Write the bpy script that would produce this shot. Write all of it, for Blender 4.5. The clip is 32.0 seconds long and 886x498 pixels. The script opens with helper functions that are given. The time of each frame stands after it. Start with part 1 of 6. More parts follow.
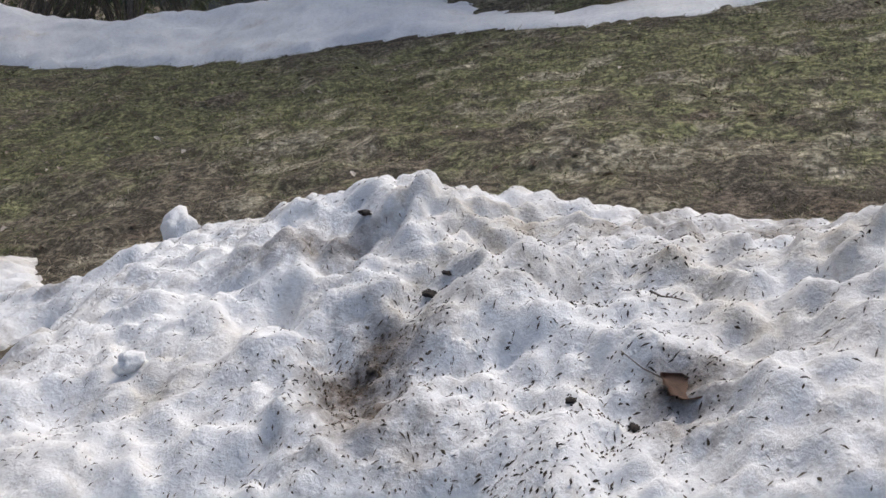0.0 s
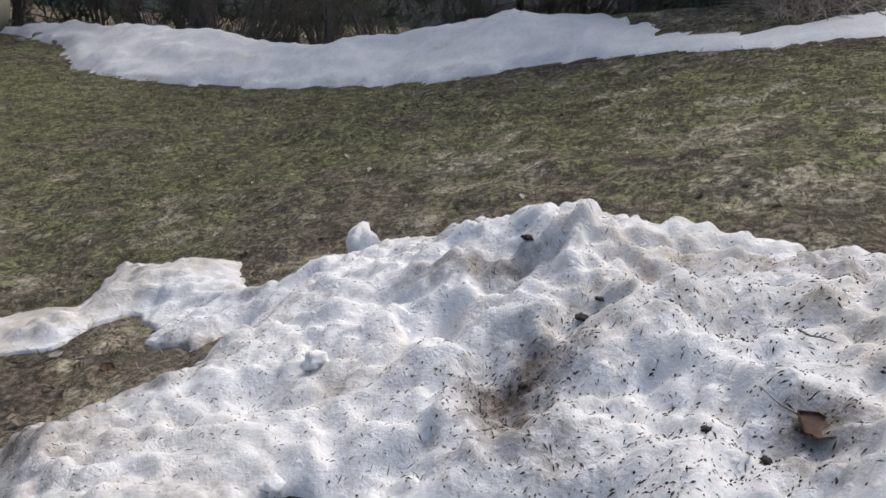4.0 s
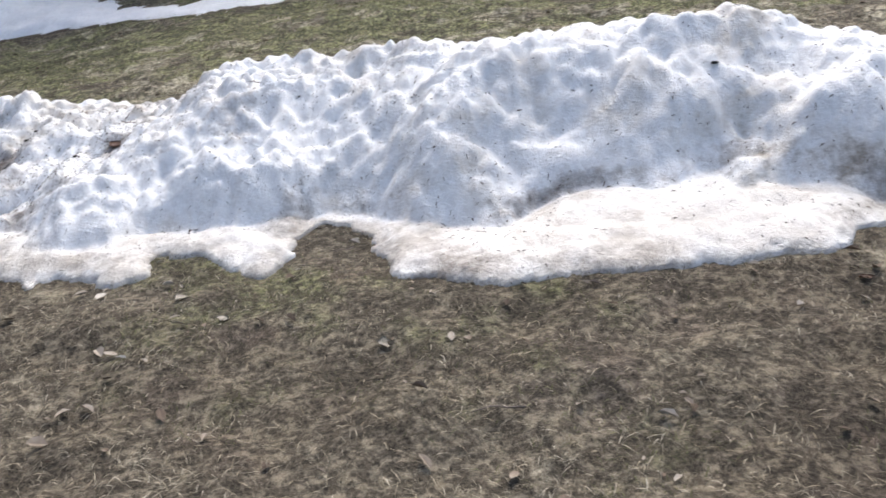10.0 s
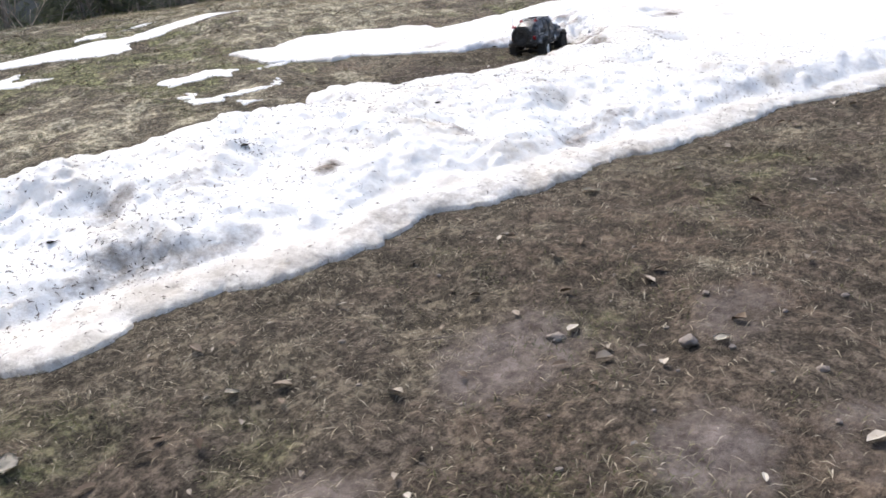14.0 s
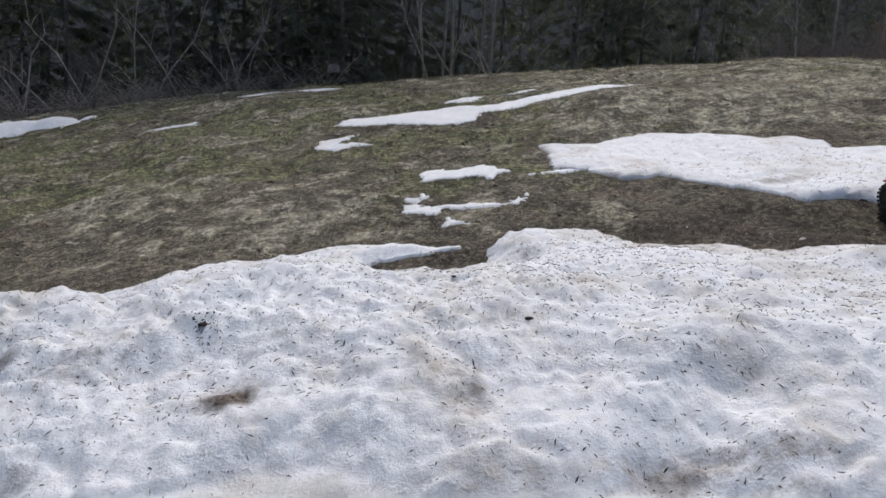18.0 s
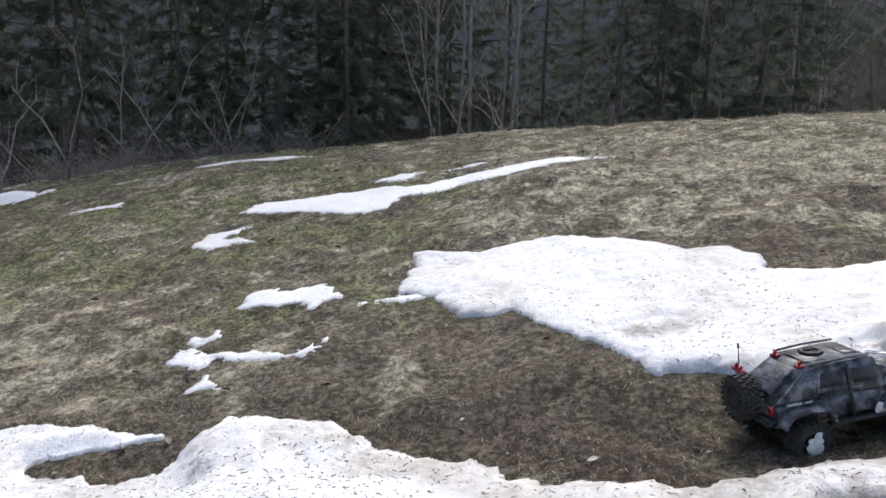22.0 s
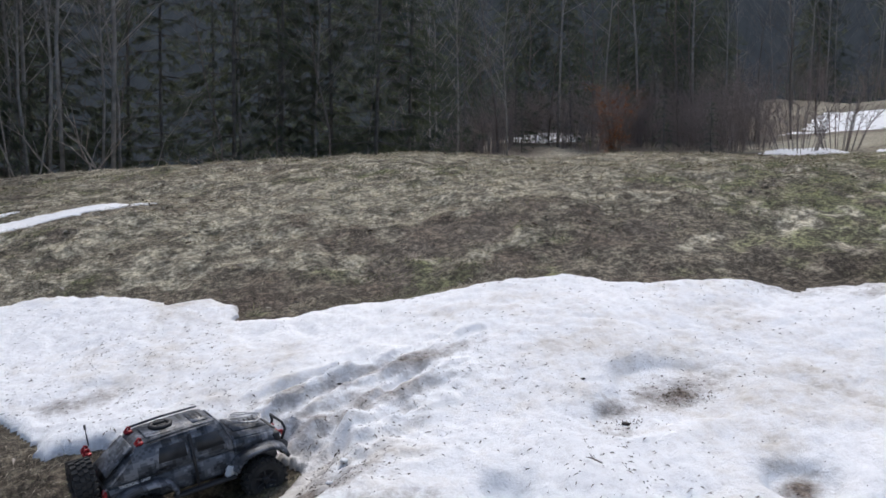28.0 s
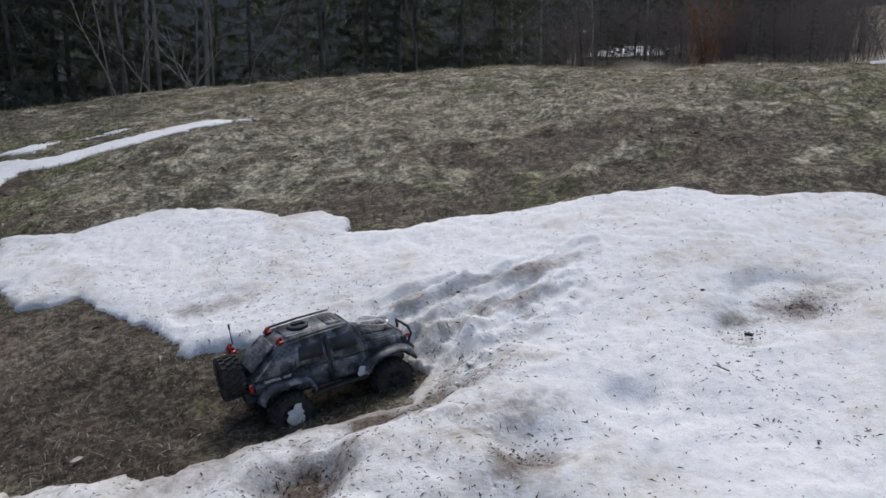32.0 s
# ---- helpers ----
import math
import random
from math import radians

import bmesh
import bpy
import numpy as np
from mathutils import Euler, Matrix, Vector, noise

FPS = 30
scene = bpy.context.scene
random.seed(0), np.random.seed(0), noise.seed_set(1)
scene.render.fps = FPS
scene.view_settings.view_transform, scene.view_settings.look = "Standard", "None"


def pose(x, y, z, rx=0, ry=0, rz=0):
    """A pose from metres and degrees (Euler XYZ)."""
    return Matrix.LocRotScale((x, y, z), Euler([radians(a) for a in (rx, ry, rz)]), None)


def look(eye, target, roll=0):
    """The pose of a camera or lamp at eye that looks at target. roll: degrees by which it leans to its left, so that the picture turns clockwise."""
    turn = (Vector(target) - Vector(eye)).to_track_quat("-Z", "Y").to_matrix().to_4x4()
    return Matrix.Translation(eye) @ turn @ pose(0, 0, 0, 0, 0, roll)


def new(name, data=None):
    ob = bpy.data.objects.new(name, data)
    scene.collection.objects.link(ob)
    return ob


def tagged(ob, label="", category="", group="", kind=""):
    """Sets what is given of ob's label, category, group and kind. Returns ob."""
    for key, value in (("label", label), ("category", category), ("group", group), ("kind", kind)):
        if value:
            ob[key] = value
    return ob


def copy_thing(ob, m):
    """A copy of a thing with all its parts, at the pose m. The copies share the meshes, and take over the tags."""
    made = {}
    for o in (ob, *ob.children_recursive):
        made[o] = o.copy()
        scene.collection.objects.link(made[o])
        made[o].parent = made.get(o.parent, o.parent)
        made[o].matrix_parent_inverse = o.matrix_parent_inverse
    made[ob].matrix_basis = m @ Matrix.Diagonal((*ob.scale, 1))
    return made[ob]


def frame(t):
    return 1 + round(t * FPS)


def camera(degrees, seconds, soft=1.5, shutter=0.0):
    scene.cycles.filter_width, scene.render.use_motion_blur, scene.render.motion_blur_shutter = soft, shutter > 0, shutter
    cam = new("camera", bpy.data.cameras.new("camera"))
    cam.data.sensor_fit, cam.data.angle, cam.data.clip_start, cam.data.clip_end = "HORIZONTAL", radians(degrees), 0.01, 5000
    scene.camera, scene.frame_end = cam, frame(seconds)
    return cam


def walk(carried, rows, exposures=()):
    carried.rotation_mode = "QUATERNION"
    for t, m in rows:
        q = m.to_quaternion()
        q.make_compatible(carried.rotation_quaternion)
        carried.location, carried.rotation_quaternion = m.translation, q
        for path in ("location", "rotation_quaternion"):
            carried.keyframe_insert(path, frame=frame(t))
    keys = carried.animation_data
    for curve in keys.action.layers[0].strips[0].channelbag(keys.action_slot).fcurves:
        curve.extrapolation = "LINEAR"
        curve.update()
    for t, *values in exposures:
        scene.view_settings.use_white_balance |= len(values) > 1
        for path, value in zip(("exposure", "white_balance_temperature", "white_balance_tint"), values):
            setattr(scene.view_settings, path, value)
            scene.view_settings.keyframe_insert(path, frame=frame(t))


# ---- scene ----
cam = camera(58.0, 32.0, soft=1.6, shutter=0.12)
PATH = [
    (0, (-4.309, 2.895, 0.562), (-4.411, 4.818, 0.022), 5.05),
    (0.5, (-4.237, 2.862, 0.569), (-4.453, 4.775, 0.029), 3.93),
    (1, (-4.232, 2.814, 0.602), (-4.682, 4.685, 0.055), 3.41),
    (1.5, (-4.188, 2.805, 0.605), (-4.664, 4.669, 0.060), 3.99),
    (2, (-4.169, 2.813, 0.621), (-4.539, 4.705, 0.087), 4.63),
    (2.5, (-4.206, 2.807, 0.635), (-4.601, 4.698, 0.116), 4.63),
    (4.5, (-4.308, 2.725, 0.613), (-5.008, 4.509, 0.039), 3.81),
    (5, (-4.409, 2.622, 0.575), (-5.425, 4.216, -0.076), 2.33),
    (5.5, (-4.496, 2.493, 0.560), (-5.560, 4.035, -0.140), 2.78),
    (6, (-4.526, 2.327, 0.534), (-5.660, 3.793, -0.218), 2.27),
    (6.5, (-4.420, 2.159, 0.538), (-5.638, 3.518, -0.279), 1.36),
    (7, (-4.356, 2.017, 0.538), (-5.464, 3.441, -0.325), 2.50),
    (7.5, (-4.258, 1.804, 0.521), (-5.086, 3.436, -0.286), 3.81),
    (8, (-4.083, 1.562, 0.490), (-4.692, 3.287, -0.318), 5.71),
    (8.5, (-3.942, 1.352, 0.464), (-4.243, 3.176, -0.297), 6.20),
    (9, (-3.858, 1.127, 0.468), (-3.816, 2.997, -0.239), 4.52),
    (9.5, (-3.691, 0.875, 0.507), (-3.417, 2.756, -0.115), 3.87),
    (10, (-3.554, 0.626, 0.536), (-3.049, 2.491, 0.018), 2.13),
    (10.5, (-3.456, 0.445, 0.538), (-2.612, 2.209, 0.116), -1.32),
    (11, (-3.245, 0.243, 0.573), (-2.272, 1.950, 0.200), -3.09),
    (11.5, (-3.070, 0.084, 0.575), (-1.992, 1.715, 0.152), -5.39),
    (12, (-2.860, 0.070, 0.582), (-1.699, 1.621, 0.085), -5.64),
    (12.5, (-2.601, -0.000, 0.623), (-1.342, 1.460, 0.090), -6.44),
    (13, (-2.295, -0.135, 0.653), (-1.087, 1.384, 0.171), -5.40),
    (13.5, (-2.020, -0.173, 0.672), (-0.695, 1.261, 0.239), -6.46),
    (14, (-1.713, -0.213, 0.692), (-0.259, 1.101, 0.293), -6.67),
    (14.5, (-1.410, -0.295, 0.695), (-0.129, 1.203, 0.356), -6.38),
    (16.5, (-0.317, -0.261, 0.900), (0.484, 1.533, 0.525), -0.10),
    (17, (-0.144, -0.128, 0.966), (0.594, 1.699, 0.627), -0.08),
    (17.5, (0.129, -0.051, 1.061), (0.647, 1.860, 0.777), 1.43),
    (18, (0.393, 0.080, 1.108), (0.754, 2.028, 0.837), 2.16),
    (18.5, (0.625, 0.161, 1.164), (0.822, 2.131, 0.883), 3.42),
    (19, (0.908, 0.228, 1.249), (0.937, 2.194, 0.881), 4.45),
    (19.5, (1.077, 0.414, 1.336), (1.119, 2.389, 1.024), 5.33),
    (20, (1.257, 0.523, 1.404), (1.231, 2.509, 1.166), 5.46),
    (20.5, (1.496, 0.557, 1.446), (1.376, 2.541, 1.222), 4.53),
    (21, (1.627, 0.652, 1.458), (1.564, 2.637, 1.227), 3.56),
    (21.5, (1.750, 0.799, 1.521), (1.728, 2.785, 1.289), 2.64),
    (22, (1.861, 0.847, 1.554), (1.937, 2.834, 1.340), 1.34),
    (22.5, (2.019, 0.850, 1.586), (2.094, 2.838, 1.385), 0.47),
    (23, (2.135, 0.849, 1.592), (2.401, 2.823, 1.414), 0.05),
    (23.5, (2.229, 0.833, 1.586), (2.681, 2.775, 1.431), 0.26),
    (24, (2.361, 0.704, 1.641), (2.956, 2.608, 1.491), 1.80),
    (24.5, (2.413, 0.670, 1.650), (3.220, 2.496, 1.527), 2.03),
    (25, (2.456, 0.707, 1.672), (3.485, 2.420, 1.581), 1.49),
    (25.5, (2.446, 0.744, 1.666), (3.624, 2.359, 1.606), 0.87),
    (27.5, (2.750, 0.678, 1.683), (3.714, 2.428, 1.598), -1.61),
    (28, (2.770, 0.697, 1.691), (3.596, 2.513, 1.549), -0.17),
    (28.5, (2.752, 0.717, 1.662), (3.434, 2.583, 1.431), 0.72),
    (29, (2.612, 0.771, 1.666), (3.178, 2.667, 1.374), 1.86),
    (29.5, (2.501, 0.787, 1.659), (2.880, 2.720, 1.311), 2.34),
    (30, (2.527, 0.769, 1.648), (2.982, 2.679, 1.272), 2.79),
    (30.5, (2.564, 0.756, 1.653), (3.084, 2.654, 1.296), 1.89),
    (31, (2.584, 0.738, 1.650), (3.140, 2.627, 1.301), 1.07),
    (31.5, (2.604, 0.733, 1.651), (3.178, 2.615, 1.292), -0.01),
    (32, (2.633, 0.721, 1.667), (3.270, 2.586, 1.325), -0.65),
]
EXPOSURES = [(0, -0.05, 6600, 10), (5, -0.05, 6600, 10), (7, 0.7, 6600, 10), (8, 0.95, 6650, 10), (9, 0.85, 6600, 10), (10, 0.65, 6550, 10), (11, 0.45, 6500, 10), (12, 0.65, 6600, 10), (13, 0.8, 6600, 10), (14.5, 0.55, 6500, 10), (16.5, -0.05, 6400, 10), (17, -0.1, 6400, 10),
             (19, -0.34, 6250, 10), (20, -0.24, 6350, 10), (21, 0.3, 6400, 10), (23, 0.28, 6200, 10), (25, -0.06, 6150, 10), (28, -0.08, 6150, 10), (29, -0.28, 6150, 10), (30, -0.28, 6150, 10), (32, -0.40, 6150, 10)]
walk(cam, [(t, look(eye, target, roll)) for t, eye, target, roll in PATH], EXPOSURES)

# ---- world and sun: bright thin overcast, sun high beyond the bank ----
SUN_AZ, SUN_EL = radians(20), radians(57)
world = bpy.data.worlds.new("sky")
scene.world = world
world.use_nodes = True
_bg = world.node_tree.nodes["Background"]
_sky = world.node_tree.nodes.new("ShaderNodeTexSky")
_sky.sky_type = "NISHITA"
_sky.sun_disc = False
_sky.sun_elevation, _sky.sun_rotation = SUN_EL, SUN_AZ
_sky.air_density, _sky.dust_density, _sky.ozone_density = 1.0, 4.0, 1.0
world.node_tree.links.new(_sky.outputs[0], _bg.inputs[0])
_bg.inputs[1].default_value = 0.15
_sun = bpy.data.lights.new("sun", "SUN")
_sun.energy, _sun.angle, _sun.color = 1.7, radians(18), (1.0, 0.96, 0.9)
sun = new("sun", _sun)
_d = Vector((math.sin(SUN_AZ) * math.cos(SUN_EL), math.cos(SUN_AZ) * math.cos(SUN_EL), math.sin(SUN_EL)))
sun.matrix_world = look(_d * 60, (0, 0, 0))


# ---- small tools ----
def hash2(ix, iy, seed):
    n = (ix.astype(np.int64) * 374761393 + iy.astype(np.int64) * 668265263 + seed * 974634777) & 0xFFFFFFFF
    n = ((n ^ (n >> 13)) * 1274126177) & 0xFFFFFFFF
    return ((n ^ (n >> 16)) & 0xFFFF) / 65535.0


def vnoise(x, y, size, seed):
    """Smooth noise in -1..1 at one size in metres."""
    ca, sa = math.cos(seed * 1.3), math.sin(seed * 1.3)
    x, y = np.asarray(x, float), np.asarray(y, float)
    x, y = (ca * x - sa * y) / size + 1000.3, (sa * x + ca * y) / size + 1000.7
    ix, iy = np.floor(x), np.floor(y)
    fx, fy = x - ix, y - iy
    u, v = fx * fx * fx * (fx * (fx * 6 - 15) + 10), fy * fy * fy * (fy * (fy * 6 - 15) + 10)
    a, b = hash2(ix, iy, seed), hash2(ix + 1, iy, seed)
    c, d = hash2(ix, iy + 1, seed), hash2(ix + 1, iy + 1, seed)
    return 2 * (a + (b - a) * u + (c - a) * v + (a - b - c + d) * u * v) - 1


def lumps(x, y, size, seed):
    """Rounded crumbs with creases between them, 0..1, at one size in metres."""
    ca, sa = math.cos(seed * 1.7), math.sin(seed * 1.7)
    x, y = (ca * x - sa * y) / size + 1000.0, (sa * x + ca * y) / size + 1000.0
    ix, iy = np.floor(x), np.floor(y)
    best = np.full(x.shape, 9.0)
    for dx in (-1, 0, 1):
        for dy in (-1, 0, 1):
            px, py = ix + dx + hash2(ix + dx, iy + dy, seed), iy + dy + hash2(ix + dx, iy + dy, seed + 500)
            best = np.minimum(best, ((x - px) ** 2 + (y - py) ** 2) * (0.7 + 0.9 * hash2(ix + dx, iy + dy, seed + 900)))
    return 1 - np.clip(best, 0, 1)


def smooth(a, b, x):
    t = np.clip((np.asarray(x, float) - a) / (b - a), 0, 1)
    return t * t * (3 - 2 * t)


def ground_z(x, y):
    """The hillside: rises to the right and away, rolls over a crest, flattens towards the house."""
    x, y = np.asarray(x, float), np.asarray(y, float)
    xs = np.where(x > -6.5, x, -6.5 - 1.2 * (1 - np.exp(np.minimum(x + 6.5, 0) / 1.2)))
    xs = np.where(x > 8, 8 + 2 * (1 - np.exp(-np.maximum(x - 8, 0) / 2)), xs)
    ys = np.where(y > 10, 10 + 1.0 * (1 - np.exp(-np.maximum(y - 10, 0))), np.maximum(y, -6))
    z = 0.01987 + 0.12876 * xs + 0.10824 * ys - 0.00185 * xs * xs + 0.01007 * xs * ys + 0.00814 * ys * ys
    c = np.clip(0.42 * x + 0.91 * y - 6.6, 0, 5)
    z = z - 0.05 * c * c
    r = np.hypot(x - 2.5, y - 0.7)
    az = np.degrees(np.arctan2(x - 2.5, y - 0.7))
    front = smooth(-42, -28, az) * (1 - smooth(110, 150, az))
    open_side = smooth(22, 28, az)
    far = 0.9 + (0.118 * open_side - 0.03 * (1 - open_side)) * (np.minimum(r, 54) - 11.5) + 0.12 * np.clip(r - 42, 0, 12) * open_side
    back = -1.0
    w = smooth(10.0, 14.5, r) * front
    z = z * (1 - w) + far * w
    w2 = smooth(17, 28, r) * (1 - front)
    z = z * (1 - w2) + back * w2
    z = z - 0.12 * smooth(5.5, 8, r) * smooth(24, 34, az) * (1 - smooth(50, 60, az)) * (1 - smooth(11, 14, r))
    z = z - 0.05 * np.exp(-(((x - 3.08) / .34) ** 2 + ((y - 3.0) / .22) ** 2))
    z = z + 0.012 * vnoise(x, y, 0.35, 5) + 0.03 * vnoise(x, y, 1.3, 6) * smooth(0, 3, y + 4) + 0.15 * vnoise(x, y, 9, 7) * smooth(14, 30, r)
    return z


def gz(x, y):
    return float(ground_z(np.array([x]), np.array([y]))[0])


def mesh_of(name, verts, faces, mats, smooth_shade=True):
    me = bpy.data.meshes.new(name)
    verts, faces = np.asarray(verts, np.float32), np.asarray(faces, np.int32)
    n, k = faces.shape
    me.vertices.add(len(verts))
    me.vertices.foreach_set("co", verts.ravel())
    me.loops.add(n * k)
    me.loops.foreach_set("vertex_index", faces.ravel())
    me.polygons.add(n)
    me.polygons.foreach_set("loop_start", np.arange(0, n * k, k, dtype=np.int32))
    me.polygons.foreach_set("use_smooth", np.full(n, smooth_shade))
    for m in mats:
        me.materials.append(m)
    me.update(calc_edges=True)
    return me


def part(name, bm, material, parent, label="", flat=False):
    me = bpy.data.meshes.new(name)
    bm.normal_update()
    bm.to_mesh(me)
    bm.free()
    me.materials.append(material)
    if not flat:
        me.polygons.foreach_set("use_smooth", [True] * len(me.polygons))
    ob = new(name, me)
    if parent is not None:
        ob.parent = parent
    if label:
        ob["label"] = label
    return ob


def box(bm, x0, x1, y0, y1, z0, z1, bev=0.0, seg=1):
    r = bmesh.ops.create_cube(bm, size=1)
    bmesh.ops.transform(bm, verts=r["verts"], matrix=Matrix.Translation(((x0 + x1) / 2, (y0 + y1) / 2, (z0 + z1) / 2)) @ Matrix.Diagonal((x1 - x0, y1 - y0, z1 - z0, 1)))
    if bev:
        bmesh.ops.bevel(bm, geom=list({e for v in r["verts"] for e in v.link_edges}), offset=bev, segments=seg, affect="EDGES")
    return bm


def hexa(bm, pts, bev=0.0, seg=2):
    """Eight corners: four below (counter-clockwise), four above."""
    v = [bm.verts.new(p) for p in pts]
    fs = [bm.faces.new([v[i] for i in f]) for f in ((3, 2, 1, 0), (4, 5, 6, 7), (0, 1, 5, 4), (1, 2, 6, 5), (2, 3, 7, 6), (3, 0, 4, 7))]
    if bev:
        bmesh.ops.bevel(bm, geom=list({e for f in fs for e in f.edges}), offset=bev, segments=seg, affect="EDGES")
    return bm


def tube(bm, pts, radii, sides=8, close=True):
    """A tapered tube along points."""
    pts = [Vector(p) for p in pts]
    if not hasattr(radii, "__len__"):
        radii = [radii] * len(pts)
    rings, ref = [], None
    for i, p in enumerate(pts):
        d = (pts[min(i + 1, len(pts) - 1)] - pts[max(i - 1, 0)]).normalized()
        if ref is None:
            ref = d.orthogonal().normalized()
        ref = (ref - d * ref.dot(d)).normalized()
        o = d.cross(ref)
        rings.append([bm.verts.new(p + (ref * math.cos(a) + o * math.sin(a)) * radii[i]) for a in (2 * math.pi * k / sides for k in range(sides))])
    for a, b in zip(rings, rings[1:]):
        for k in range(sides):
            bm.faces.new((a[k], a[(k + 1) % sides], b[(k + 1) % sides], b[k]))
    if close:
        bm.faces.new(list(reversed(rings[0])))
        bm.faces.new(rings[-1])
    return bm


def lathe(bm, profile, sides=32, axis="Y", at=(0, 0, 0)):
    """Turns a closed profile of (radius, along) round an axis."""
    rings = []
    for k in range(sides):
        a = 2 * math.pi * k / sides
        ring = []
        for r, s in profile:
            p = {"Y": (r * math.cos(a), s, r * math.sin(a)), "X": (s, r * math.cos(a), r * math.sin(a)), "Z": (r * math.cos(a), r * math.sin(a), s)}[axis]
            ring.append(bm.verts.new(Vector(p) + Vector(at)))
        rings.append(ring)
    n = len(profile)
    for k in range(sides):
        a, b = rings[k], rings[(k + 1) % sides]
        for i in range(n):
            bm.faces.new((a[i], a[(i + 1) % n], b[(i + 1) % n], b[i]))
    bmesh.ops.recalc_face_normals(bm, faces=bm.faces)
    return bm


# ---- materials ----
class Nodes:
    def __init__(self, name, rough=0.7, metal=0.0, spec=0.5):
        self.mat = bpy.data.materials.new(name)
        self.mat.use_nodes = True
        self.t = self.mat.node_tree
        self.bsdf = self.t.nodes["Principled BSDF"]
        self.set("Roughness", rough)
        self.set("Metallic", metal)
        self.set("Specular IOR Level", spec)

    def set(self, key, value):
        self.bsdf.inputs[key].default_value = value

    def add(self, kind, **values):
        n = self.t.nodes.new(kind)
        for k, v in values.items():
            n.inputs[k.replace("_", " ")].default_value = v
        return n

    def link(self, a, b):
        self.t.links.new(a, b)

    def coords(self, space="Object"):
        return self.t.nodes.new("ShaderNodeTexCoord").outputs[space]

    def noise(self, scale, detail=4.0, rough=0.55, vec=None, out="Fac"):
        n = self.add("ShaderNodeTexNoise", Scale=scale, Detail=detail, Roughness=rough)
        self.link(vec if vec is not None else self.coords(), n.inputs["Vector"])
        return n.outputs[out]

    def ramp(self, fac, stops, kind="LINEAR"):
        n = self.t.nodes.new("ShaderNodeValToRGB")
        n.color_ramp.interpolation = kind
        e = n.color_ramp.elements
        while len(e) < len(stops):
            e.new(0.5)
        for el, (p, c) in zip(e, stops):
            el.position = p
            el.color = (*c, 1) if len(c) == 3 else c
        self.link(fac, n.inputs[0])
        return n.outputs[0]

    def mix(self, fac, a, b, mode="MIX"):
        n = self.t.nodes.new("ShaderNodeMix")
        n.data_type, n.blend_type = "RGBA", mode
        for sock, val in ((n.inputs[0], fac), (n.inputs[6], a), (n.inputs[7], b)):
            if hasattr(val, "links"):
                self.link(val, sock)
            else:
                sock.default_value = val if not isinstance(val, tuple) or len(val) == 4 else (*val, 1)
        return n.outputs[2]

    def color(self, out):
        self.link(out, self.bsdf.inputs["Base Color"])
        return self

    def bump(self, height, strength=0.4, dist=0.01):
        n = self.add("ShaderNodeBump", Strength=strength, Distance=dist)
        self.link(height, n.inputs["Height"])
        self.link(n.outputs[0], self.bsdf.inputs["Normal"])
        return self


def plain(name, rgb, rough=0.6, metal=0.0, vary=0.25, scale=40.0, bump=0.15):
    m = Nodes(name, rough, metal)
    f = m.noise(scale, 5)
    dark = tuple(c * (1 - vary) for c in rgb)
    lite = tuple(min(1, c * (1 + vary)) for c in rgb)
    m.color(m.ramp(f, [(0.3, dark), (0.7, lite)]))
    m.bump(m.noise(scale * 4, 3), bump, 0.002)
    return m.mat


